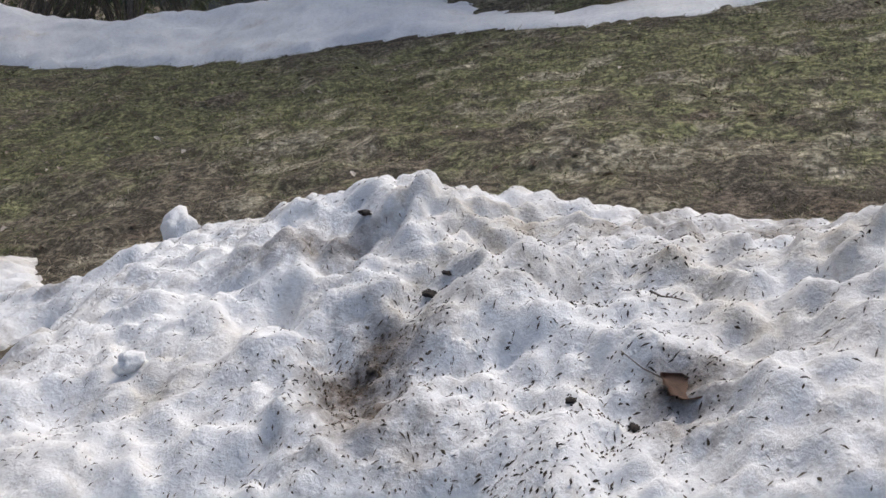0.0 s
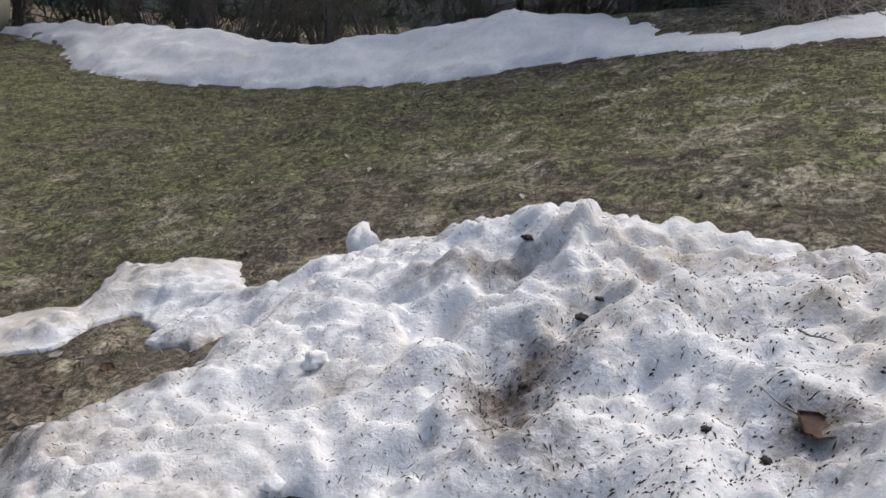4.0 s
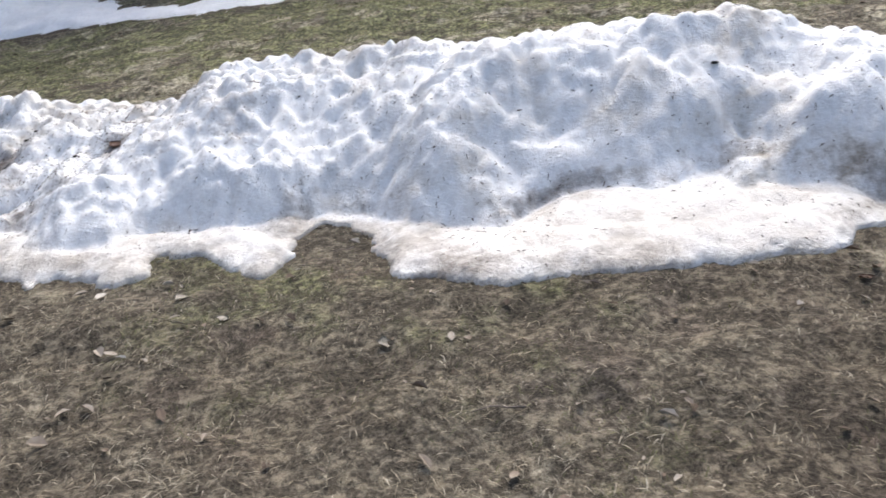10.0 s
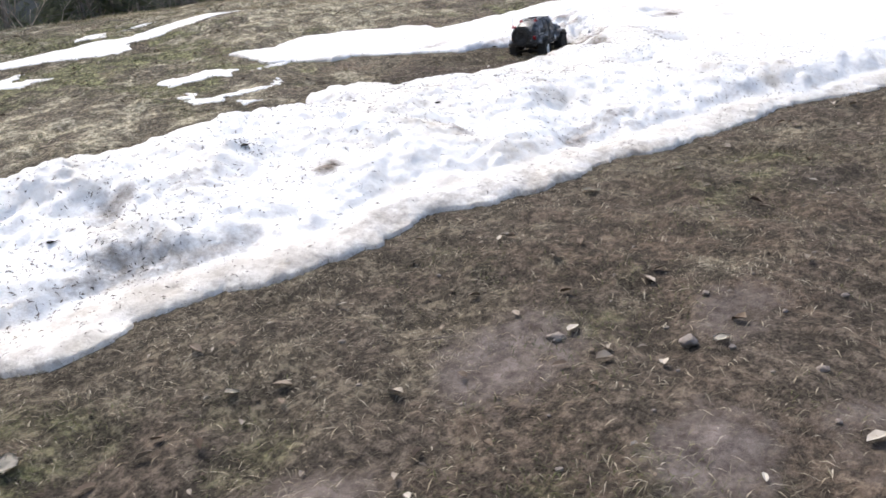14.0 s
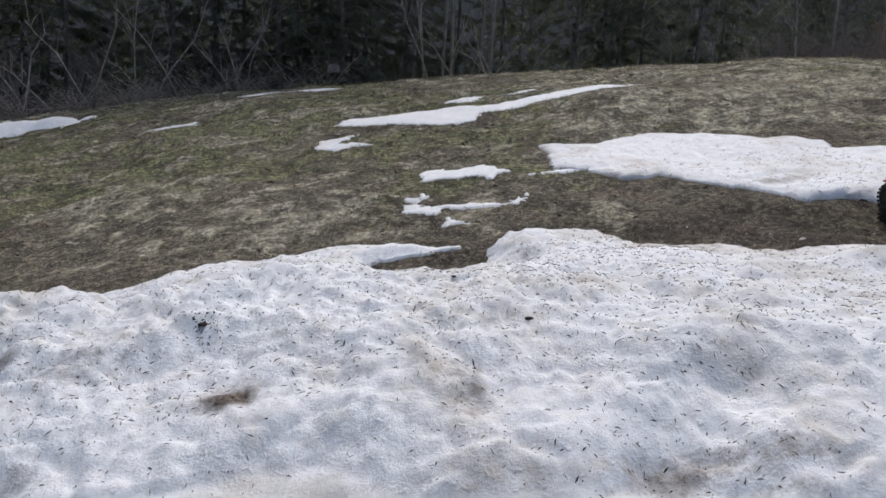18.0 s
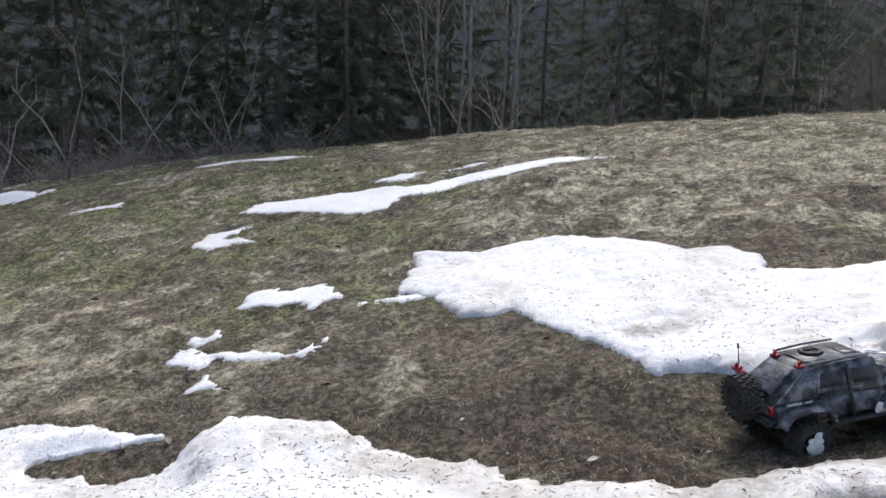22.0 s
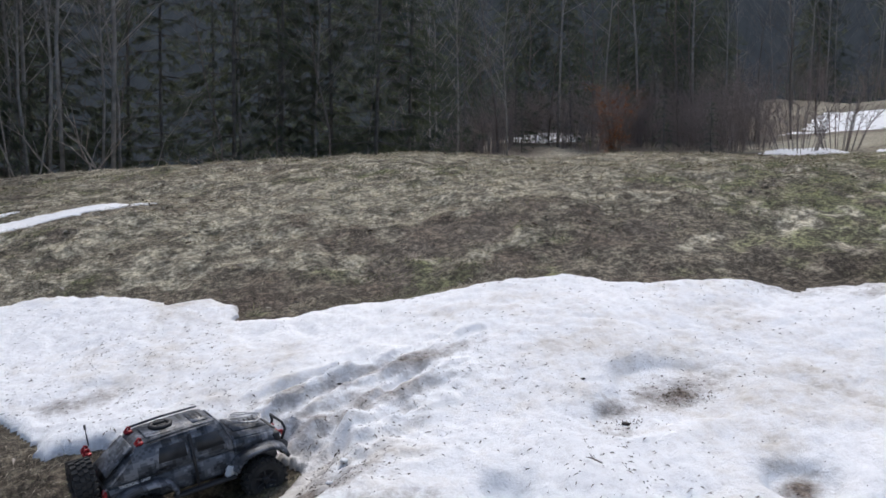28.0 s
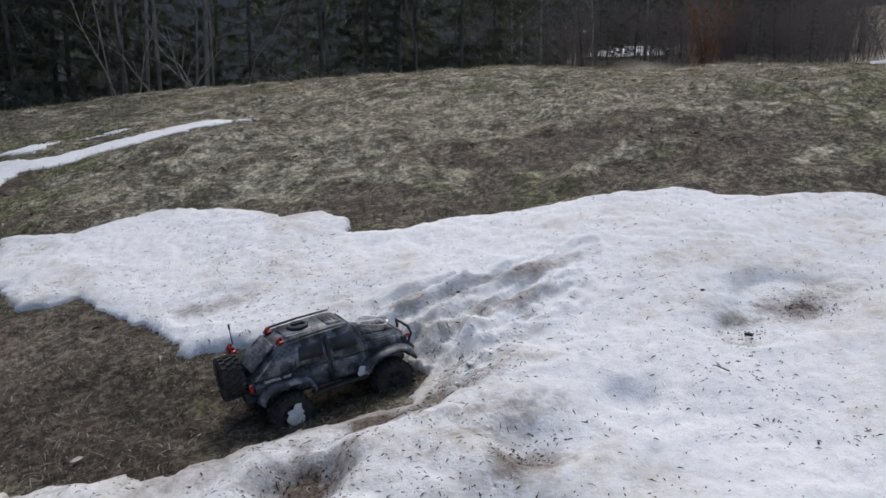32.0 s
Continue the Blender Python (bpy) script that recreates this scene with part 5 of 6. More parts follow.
for s in (-1, 1):
    bm = bmesh.new()
    box(bm, .214, .236, s * .066 - .017, s * .066 + .017, .138, .164, .004)
    lamp = part("headlight", bm, BLACK, truck)
    for k in (-1, 1):
        bm = bmesh.new()
        lathe(bm, [(0.0005, .230), (.006, .232), (.008, .238), (.0005, .2395)], 16, "X", (0, s * .066 + k * .008, .151))
        part("reflector", bm, CHROME, lamp, "bright chrome reflector")
# wings over the wheels
for wx in (-.162, .162):
    for s in (-1, 1):
        bm = bmesh.new()
        ring = []
        for k in range(13):
            a = math.radians(20 + 140 * k / 12)
            ca, sa = math.cos(a), math.sin(a)
            f = lambda v: math.copysign(abs(v) ** .7, v)
            ring.append([bm.verts.new((wx + r * f(ca), s * yy, .062 + r * f(sa) * .95)) for r, yy in ((.077, .080), (.077, .122), (.081, .1245), (.086, .121), (.094, .086))])
        for a, b in zip(ring, ring[1:]):
            for i in range(4):
                bm.faces.new((a[i], a[i + 1], b[i + 1], b[i]))
        bmesh.ops.recalc_face_normals(bm, faces=bm.faces)
        bmesh.ops.solidify(bm, geom=list(bm.faces), thickness=.003)
        wing = part("wing", bm, CAMO, truck)
        for k in range(2, 11, 2):
            a = math.pi * k / 12
            bm = bmesh.new()
            bmesh.ops.create_uvsphere(bm, u_segments=8, v_segments=5, radius=.0028)
            ob = part("bolt", bm, BLACK, wing)
            ob.location = (wx + .081 * math.copysign(abs(math.cos(a)) ** .7, math.cos(a)), s * .1235, .062 + .081 * .95 * math.sin(a) ** .7)
# doors, windows
for s in (-1, 1):
    def side(x, z, out=0.0):
        t = (z - .158) / (.243 - .158)
        return (x, s * (.094 + (.073 - .094) * t + out), z)
    for x0, x1, x2, x3 in ((-.125, -.03, -.032, -.115), (-.018, .078, .056, -.020)):
        bm = bmesh.new()
        pts = [side(x0, .172, .001), side(x1, .172, .001), side(x2, .232, .001), side(x3, .232, .001)]
        pts2 = [side(x0, .172, .0035), side(x1, .172, .0035), side(x2, .232, .0035), side(x3, .232, .0035)]
        hexa(bm, pts + pts2, .001, 1)
        bmesh.ops.recalc_face_normals(bm, faces=bm.faces)
        door = part("door", bm, CAMO, truck)
        bm = bmesh.new()
        def inset(p, q, r, w, t):
            c = (Vector(p) + Vector(q) + Vector(r) + Vector(w)) / 4
            return [c + (Vector(v) - c) * t for v in (p, q, r, w)]
        a = inset(*[side(x0, .180, .002), side(x1, .180, .002), side(x2, .228, .002), side(x3, .228, .002)], .82)
        b = inset(*[side(x0, .180, .0045), side(x1, .180, .0045), side(x2, .228, .0045), side(x3, .228, .0045)], .82)
        hexa(bm, a + b)
        bmesh.ops.recalc_face_normals(bm, faces=bm.faces)
        part("window", bm, TINT, door, "dark tinted window")
        bm = bmesh.new()
        y = side(0, .166, .004)[1]
        box(bm, (x0 + .004), (x0 + .022), y - .003, y + .003, .162, .167, .001)
        part("handle", bm, BLACK, door)
        bm = bmesh.new()
        box(bm, x0 + .002, x1 - .002, s * .090 - .002, s * .090 + .002, .100, .155, .001)
        part("door_panel", bm, CAMO, door)
    # seam between the doors, sill step
    bm = bmesh.new()
    hexa(bm, [side(-.028, .100, .002), side(-.020, .100, .002), side(-.020, .238, .002), side(-.028, .238, .002), side(-.028, .100, .006), side(-.020, .100, .006), side(-.020, .238, .006), side(-.028, .238, .006)])
    bmesh.ops.recalc_face_normals(bm, faces=bm.faces)
    part("door_pillar", bm, BLACK, truck)
    bm = bmesh.new()
    box(bm, -.09, .085, s * .098 - .012, s * .098 + .012, .078, .089, .003)
    part("side_step", bm, BLACK, truck)
    # pale lettering above the rear wheel
    words("TACTICAL", .0105, truck, Matrix.Translation((-.224 if s < 0 else -.150, s * .0985, .1535)) @ Matrix.Rotation(math.pi / 2, 4, "X") @ Matrix.Rotation(0 if s < 0 else math.pi, 4, "Y"))
    words("UNIT", .0105, truck, Matrix.Translation((-.168 if s < 0 else -.206, s * .0985, .1535)) @ Matrix.Rotation(math.pi / 2, 4, "X") @ Matrix.Rotation(0 if s < 0 else math.pi, 4, "Y"))
    # roof rail
    bm = bmesh.new()
    tube(bm, [(-.14, s * .073, .246), (-.05, s * .0725, .252), (.05, s * .0715, .252)], .0035, 6)
    part("roof_rail", bm, CAMO, truck)
# windscreen: two framed panes
for s in (-1, 1):
    def scr(u, v, o):
        # u across 0..1 from the middle, v up 0..1
        w = (.088 + (.070 - .088) * v)
        return Vector((.098 - .033 * v + o * .9, s * (.005 + u * (w - .008)), .165 + .074 * v + o * .4))
    bm = bmesh.new()
    hexa(bm, [scr(.02, .05, .0), scr(.98, .05, .0), scr(.98, .97, .0), scr(.02, .97, .0), scr(.02, .05, .005), scr(.98, .05, .005), scr(.98, .97, .005), scr(.02, .97, .005)], .001, 1)
    bmesh.ops.recalc_face_normals(bm, faces=bm.faces)
    fr = part("windscreen_frame", bm, CAMO, truck)
    bm = bmesh.new()
    hexa(bm, [scr(.10, .15, .002), scr(.90, .15, .002), scr(.90, .88, .002), scr(.10, .88, .002), scr(.10, .15, .0065), scr(.90, .15, .0065), scr(.90, .88, .0065), scr(.10, .88, .0065)])
    bmesh.ops.recalc_face_normals(bm, faces=bm.faces)
    part("pane", bm, TINT, fr, "dark windscreen pane")
# roof hatch and plates
bm = bmesh.new()
box(bm, -.128, -.02, -.046, .046, .245, .253, .004)
hatch = part("roof_hatch", bm, CAMO, truck)
bm = bmesh.new()
lathe(bm, [(.022, .252), (.033, .252), (.034, .258), (.031, .262), (.023, .262)], 8, "Z", (-.075, 0, 0))
part("hatch_ring", bm, BLACK, hatch)
for s in (-1, 1):
    bm = bmesh.new()
    box(bm, -.09, -.06, s * .012 - .004, s * .012 + .004, .253, .262, .002)
    part("hatch_handle", bm, BLACK, hatch)
bm = bmesh.new()
box(bm, .0, .045, -.042, .042, .246, .2525, .003)
part("roof_plate", bm, CAMO, truck)
for k in range(3):
    bm = bmesh.new()
    box(bm, .008 + k * .012, .013 + k * .012, -.022, .022, .2525, .2545, .001)
    part("roof_rib", bm, BLACK, truck)
bm = bmesh.new()
hexa(bm, [(-.243, -.06, .176), (-.168, -.055, .236), (-.168, .055, .236), (-.243, .06, .176), (-.247, -.056, .182), (-.172, -.05, .241), (-.172, .05, .241), (-.247, .056, .182)], .002, 1)
bmesh.ops.recalc_face_normals(bm, faces=bm.faces)
part("rear_hatch", bm, CAMO, truck)


def shackle(x, y, z):
    bm = bmesh.new()
    tube(bm, [(x - .006, y - .006, z), (x - .007, y - .005, z + .007), (x, y, z + .012), (x + .007, y + .005, z + .007), (x + .006, y + .006, z)], .0034, 7)
    part("shackle", bm, RED, truck, "red tow shackle")
    bm = bmesh.new()
    box(bm, x - .011, x + .011, y - .011, y + .011, z - .006, z + .002, .002)
    part("shackle_mount", bm, RED, truck)


shackle(-.150, -.052, .243)
shackle(-.150, .052, .243)
shackle(-.262, .068, .218)
shackle(-.262, .050, .214)


def chain(a, b, sag, n):
    bm = bmesh.new()
    a, b = Vector(a), Vector(b)
    for k in range(n):
        t = (k + .5) / n
        p = a.lerp(b, t) - Vector((0, 0, sag * 4 * t * (1 - t)))
        d = (b - a).normalized()
        o = d.orthogonal().normalized()
        o = Matrix.Rotation(math.pi / 2 * (k % 2), 3, d) @ o
        ln, w = (b - a).length / n * .68, .0028
        tube(bm, [p - d * ln, p - d * ln * .3 + o * w, p + d * ln * .3 + o * w, p + d * ln, p + d * ln * .3 - o * w, p - d * ln * .3 - o * w, p - d * ln], .0009, 4, False)
    part("chain", bm, SILVER, truck, "thin steel chain")


chain((-.150, -.056, .247), (-.262, -.085, .150), .012, 30)
chain((-.150, .056, .247), (-.262, .080, .160), .012, 30)
# cable coiled on the bonnet
bm = bmesh.new()
for q in range(3):
    rr = .040 + .003 * q
    pts = [(.163 + rr * math.cos(a) * 1.05, rr * math.sin(a), .2015 + .003 * math.sin(a * 3 + q) - .11 * (rr * math.cos(a)) + .002 * q) for a in [6.2832 * k / 40 for k in range(41)]]
    tube(bm, pts, .0016, 6, False)
part("tow_cable", bm, SILVER, truck, "thin steel cable coiled on the bonnet")
bm = bmesh.new()
tube(bm, [(.122, .03, .199), (.108, .045, .203), (.095, .03, .201), (.09, .05, .199)], .0016, 6)
part("cable_end", bm, SILVER, truck)
# front bumper, bull bar, winch
bm = bmesh.new()
hexa(bm, [(.228, -.098, .098), (.258, -.070, .098), (.258, .070, .098), (.228, .098, .098), (.228, -.102, .126), (.264, -.074, .122), (.264, .074, .122), (.228, .102, .126)], .004)
bump = part("front_bumper", bm, BLACK, truck)
bm = bmesh.new()
tube(bm, [(.252, -.045, .118), (.268, -.045, .150), (.262, -.040, .172), (.262, .040, .172), (.268, .045, .150), (.252, .045, .118)], .0042, 8)
part("bull_bar", bm, BLACK, truck)
bm = bmesh.new()
tube(bm, [(.252, -.028, .132), (.252, .028, .132)], .0105, 14)
winch = part("winch", bm, RED, truck, "red winch drum")
for s in (-1, 1):
    bm = bmesh.new()
    box(bm, .240, .266, s * .031 - .005, s * .031 + .005, .120, .146, .002)
    part("winch_end", bm, RED, winch)
bm = bmesh.new()
tube(bm, [(.262, 0, .124), (.270, 0, .112), (.274, .004, .100), (.268, .007, .094), (.263, .003, .099)], .0028, 7)
part("winch_hook", bm, SILVER, truck, "bright steel hook")
bm = bmesh.new()
hexa(bm, [(-.275, -.09, .098), (-.245, -.09, .098), (-.245, .09, .098), (-.275, .09, .098), (-.278, -.092, .118), (-.245, -.092, .118), (-.245, .092, .118), (-.278, .092, .118)], .004)
part("rear_bumper", bm, BLACK, truck)
for s in (-1, 1):
    bm = bmesh.new()
    box(bm, -.262, -.252, s * .078 - .010, s * .078 + .010, .128, .152, .002)
    part("tail_lamp", bm, RED, truck)
bm = bmesh.new()
tube(bm, [(-.250, .075, .225), (-.252, .075, .275)], [.0018, .0012], 6)
part("antenna", bm, BLACK, truck)
bm = bmesh.new()
tube(bm, [(-.252, .075, .272), (-.2525, .075, .286)], .003, 8)
part("antenna_tip", bm, BLACK, truck)
bm = bmesh.new()
tube(bm, [(-.288, -.02, .085), (-.300, -.02, .08), (-.303, -.016, .07)], .003, 6)
part("tow_hook", bm, SILVER, truck)


def build_wheel():
    wheel = new("wheel")
    bm = bmesh.new()
    lathe(bm, [(.034, -.024), (.050, -.026), (.0575, -.021), (.0590, -.012), (.0590, .012), (.0575, .021), (.050, .026), (.034, .024)], 36, "Y")
    for k in range(22):
        a = 2 * math.pi * k / 22
        for s in (-1, 1):
            for y0, y1, da in ((.001, .012, 0.0), (.013, .027, .14)):
                r = bmesh.ops.create_cube(bm, size=1)
                m = Matrix.Rotation(-(a + da + (.07 if s > 0 else 0)), 4, "Y") @ Matrix.Translation((.0595, s * (y0 + y1) / 2, 0)) @ Matrix.Diagonal((.008, (y1 - y0), .0095, 1))
                bmesh.ops.transform(bm, verts=r["verts"], matrix=m)
    tyre = part("tyre", bm, RUBBER, wheel, flat=True)
    bm = bmesh.new()
    lathe(bm, [(.012, -.012), (.030, -.016), (.036, -.023), (.0365, .023), (.030, .016), (.012, .012)], 28, "Y")
    rim = part("rim", bm, BLACK, wheel)
    bm = bmesh.new()
    lathe(bm, [(.0005, -.024), (.010, -.023), (.0125, -.012), (.0125, .012), (.010, .023), (.0005, .024)], 14, "Y")
    part("hub", bm, BLACK, rim)
    for k in range(6):
        a = 2 * math.pi * k / 6
        bm = bmesh.new()
        box(bm, .011, .033, -.0035, .0035, -.0185, .0185, .001)
        bmesh.ops.transform(bm, verts=bm.verts, matrix=Matrix.Rotation(a, 4, "Y") @ Matrix.Rotation(math.pi / 2, 4, "X"))
        part("spoke", bm, BLACK, rim)
    return wheel


first = build_wheel()
first.parent = truck
for k, (x, y, z, turn, tilt) in enumerate(((-.162, -.104, .046, 0, 0), (-.162, .104, .050, 40, 0), (.162, -.104, .050, 25, 0), (.162, .104, .050, 70, 0), (-.292, 0, .160, 15, 90))):
    m = pose(x, y, z, 0, 0, tilt) @ pose(0, 0, 0, 0, turn, 0)
    if k == 0:
        first.matrix_basis = m
    else:
        w = copy_thing(first, m)
        w.parent = truck
        if tilt:
            w.name = "spare_wheel"
# axles and frame under the hull
for x in (-.162, .162):
    bm = bmesh.new()
    tube(bm, [(x, -.085, .045), (x, .085, .045)], .010, 10)
    bmesh.ops.create_uvsphere(bm, u_segments=12, v_segments=8, radius=.02, matrix=Matrix.Translation((x, 0, .045)))
    part("axle", bm, BLACK, truck)
    for s in (-1, 1):
        bm = bmesh.new()
        tube(bm, [(x + .02, s * .058, .055), (x + .012, s * .052, .130)], .008, 10)
        part("shock_absorber", bm, RED if x > 0 else BLACK, truck)
bm = bmesh.new()
box(bm, -.2, .2, -.03, .03, .068, .088, .004)
part("chassis", bm, BLACK, truck)
# wet snow stuck to the side and the rear wheel
for p, r in (((.070, -.100, .100), .017), ((.082, -.098, .090), .011), ((-.153, -.131, .056), .015), ((-.170, -.131, .040), .015), ((-.150, -.131, .074), .011), ((-.146, -.131, .034), .011), ((-.163, -.131, .024), .011), ((-.172, -.131, .060), .009)):
    bm = bmesh.new()
    bmesh.ops.create_icosphere(bm, subdivisions=3, radius=r)
    for v in bm.verts:
        v.co *= 1 + .55 * noise.noise(v.co * 60 + Vector(p) * 30) + .3 * noise.noise(v.co * 170 + Vector(p) * 70)
        v.co.y *= .2
    ob = part("snow_clump", bm, SNOW_CLEAN, truck, "clump of stuck wet snow")
    ob.location = p


# ---- grass, flecks and litter ----
npr = np.random.RandomState(7)


def blades(name, n, x0, x1, y0, y1, size, width, lift, material, label, share):
    """Scatters blades where the lawn has their share: 0 straw, 1 green, 2 anything but bare soil."""
    x, y = npr.uniform(x0, x1, n), npr.uniform(y0, y1, n)
    straw, green, bare = turf(x, y)
    want = ((straw - .25) * 1.9, (green - .25) * 1.8, 1.15 - 1.1 * bare)[share] * (1 - smooth(.55, .8, bare) * (share < 2))
    keep = want > npr.uniform(0, 1, n)
    x, y = x[keep], y[keep]
    snow = in_snow(x, y)
    x, y, snow = x[snow < .01], y[snow < .01], snow[snow < .01]
    n = len(x)
    a = npr.uniform(0, 2 * np.pi, n)
    t = npr.uniform(lift[0], lift[1], n)
    ln = size * npr.uniform(0.5, 1.5, n)
    d = np.stack([np.cos(a) * np.cos(t), np.sin(a) * np.cos(t), np.sin(t)], -1)
    s = np.stack([-np.sin(a), np.cos(a), 0 * a], -1) * (width * npr.uniform(.6, 1.5, n))[:, None]
    p = np.stack([x, y, turf_z(x, y, snow) + .001], -1)
    bend = p + d * ln[:, None] * .5
    tip = p + d * ln[:, None]
    tip[:, 2] -= ln * npr.uniform(.1, .35, n)
    v = np.stack([p, bend + s, tip, bend - s], 1).reshape(-1, 3)
    f = np.arange(n)[:, None] * 4 + np.arange(4)[None]
    tagged(new(name, mesh_of(name, v, f, [material], False)), label, "grass", kind="stuff")


dry, fresh, pale = "matted dry straw-coloured grass blades", "short sprouting green grass blades", "bleached golden straw tufts in the lawn"
blades("dry_grass", 430000, -7.2, 3.4, -.5, 3.9, .031, .0007, (-.02, .9), STRAW, dry, 2)
blades("green_grass", 330000, -7.2, 3.4, -.5, 3.9, .024, .0008, (.1, 1.1), GREEN, fresh, 1)
blades("pale_grass", 330000, -7.2, 3.4, -.5, 3.9, .032, .0008, (-.05, .7), PALE_STRAW, pale, 0)
blades("pale_grass", 62000, -7.2, 3.4, -.5, 3.9, .032, .0009, (-.05, .6), BRIGHT_STRAW, "scattered bleached straw bits on the lawn", 2)
blades("pale_grass", 330000, -9.0, 9.0, 3.9, 9.4, .050, .0019, (.0, .6), PALE_STRAW, pale, 0)
blades("dry_grass", 170000, -9.0, 9.0, 3.9, 9.4, .042, .0016, (-.05, .6), STRAW, dry, 2)
blades("green_grass", 260000, -12, 9.0, 3.9, 9.6, .036, .0016, (.1, 1.0), GREEN, fresh, 1)


def leaf_litter(n, x0, x1, y0, y1, size, seed):
    """Small curled leaf scraps strewn over the lawn."""
    r = np.random.RandomState(seed)
    x, y = r.uniform(x0, x1, n), r.uniform(y0, y1, n)
    keep = vnoise(x, y, .6, seed) > r.uniform(-1.2, .8, n)
    x, y = x[keep], y[keep]
    snow = in_snow(x, y)
    x, y, snow = x[snow < -.02], y[snow < -.02], snow[snow < -.02]
    n = len(x)
    a, l = r.uniform(0, 2 * np.pi, n), size * r.uniform(.4, 1.5, n) ** 1.5
    w = l * r.uniform(.25, .6, n)
    u, v = np.stack([np.cos(a), np.sin(a), r.uniform(-.35, .35, n)], -1), np.stack([-np.sin(a), np.cos(a), r.uniform(-.4, .4, n)], -1)
    p = np.stack([x, y, turf_z(x, y, snow) + .006 + .1 * l], -1)
    up = np.array([0, 0, 1.0]) * (l * r.uniform(.05, .3, n))[:, None]
    u, v = u * l[:, None] * .5, v * w[:, None] * .5
    q = np.stack([p - u, p - u * .3 - v + up, p + u * .5 - v * .8 + up * .6, p + u, p + u * .4 + v + up, p - u * .4 + v * .9 + up * .8, p], 1).reshape(-1, 3)
    k = np.arange(n)[:, None] * 7
    f = np.concatenate([k + np.array([[i, (i + 1) % 6, 6]]) for i in range(6)], 0)
    tagged(new("leaf_litter", mesh_of("leaf_litter", q, f, [LITTER], False)), "small dead leaf scraps strewn over the lawn", "litter", kind="stuff")


leaf_litter(3600, -7.6, 3.2, -.3, 4.6, .026, 111)
leaf_litter(6500, -11, 9.0, 4.2, 9.5, .026, 113)


def bank_z(x, y):
    sd = inside_distance(x, y, BANK) + 0.04 * (vnoise(x, y, 0.16, 21) * 0.6 + vnoise(x, y, 0.06, 22) * 0.4 + vnoise(x, y, 0.025, 23) * 0.2)
    return sd, ground_z(x, y) + snow_height(x, y, sd, 1.0)


def tz(x, y):
    return float(turf_z(np.array([x]), np.array([y]))[0])


def bz(x, y):
    sd, z = bank_z(np.array([x]), np.array([y]))
    return float(z[0]) if sd[0] > 0 else gz(x, y)


def flecks(name, n, x0, x1, y0, y1, ln, wd, gather, label, seed, spill=False):
    if spill:
        x, y = npr.normal((x0 + x1) / 2, (x1 - x0) / 4, n), npr.normal((y0 + y1) / 2, (y1 - y0) / 4, n)
    else:
        x, y = npr.uniform(x0, x1, n), npr.uniform(y0, y1, n)
    dirt = vnoise(x, y, 0.55, seed) * .7 + vnoise(x, y, 0.18, seed + 1) * .5
    sd, z = bank_z(x, y)
    keep = (sd > .03) & (dirt > npr.uniform(-1.0, gather, n))
    x, y, z = x[keep], y[keep], z[keep]
    n = len(x)
    e = .01
    gx = (bank_z(x + e, y)[1] - z) / e
    gy = (bank_z(x, y + e)[1] - z) / e
    gx, gy = np.clip(gx, -1.2, 1.2), np.clip(gy, -1.2, 1.2)
    a = npr.uniform(0, 2 * np.pi, n)
    l = ln * npr.uniform(.35, 1.5, n) ** 2
    w = wd * npr.uniform(.5, 1.5, n)
    u = np.stack([np.cos(a), np.sin(a), gx * np.cos(a) + gy * np.sin(a)], -1)
    v = np.stack([-np.sin(a), np.cos(a), -gx * np.sin(a) + gy * np.cos(a)], -1)
    p = np.stack([x, y, z + .0022], -1)
    up = np.array([0, 0, 1.0])
    q = np.stack([p - u * l[:, None] * .5, p - v * w[:, None] * .5 + up * .0015, p + u * l[:, None] * .5, p + v * w[:, None] * .5 + up * .001, p + up * (.002 + w[:, None] * .4)], 1).reshape(-1, 3)
    k = np.arange(n)[:, None] * 5
    f = np.concatenate([k + np.array([t]) for t in ((0, 1, 4), (1, 2, 4), (2, 3, 4), (3, 0, 4))], 0)
    tagged(new(name, mesh_of(name, q, f, [FLECK], False)), label, "litter", kind="stuff")


flecks("bark_litter", 13000, -5.7, -2.9, 3.2, 5.3, .0080, .0019, 1.4, "dark bark flecks scattered on the dirty snow", 61)
flecks("bark_litter", 26000, -3.0, 3.3, 1.0, 4.2, .0105, .0026, 1.3, "dark bark flecks scattered on the dirty snow", 67)
flecks("bark_litter", 10000, 1.6, 6.6, .8, 5.0, .009, .0028, 1.5, "dark bark flecks scattered on the dirty snow", 71)

flecks("bark_litter", 7000, -1.2, 4.2, 2.0, 3.1, .011, .003, .7, "dark bark flecks along the crest of the snow bank", 73)


def dirt(x, y, r, n, seed):
    """A dense spill of dirt and bark on the snow round one place."""
    flecks("dirt_spill", n, x - r, x + r, y - r * .7, y + r * .7, .0065, .0035, .5, "dark dirt and bark spilled on the snow", seed, True)


for k, (x, y, r, n) in enumerate(((4.52, 2.69, .13, 350), (2.88, 2.48, .12, 200), (3.4, 2.32, .10, 140), (3.36, 2.74, .22, 700), (4.24, 2.6, .07, 90), (-1.42, 2.62, .16, 300), (-4.5, 4.28, .16, 320), (-4.4, 4.46, .10, 160), (-4.15, 3.98, .25, 420), (-4.32, 3.8, .55, 700), (-4.55, 4.2, .4, 700), (-3.9, 4.35, .35, 400), (-4.05, 4.5, .3, 500), (0.13, 2.42, .08, 120))):
    dirt(x, y, r, n, 300 + 2 * k)
# ---- single stones, clods, twigs and leaves ----
PALE_STONE = plain("pale_pebble", (0.24, 0.205, 0.18), 0.8, 0, .2, 40, .3)
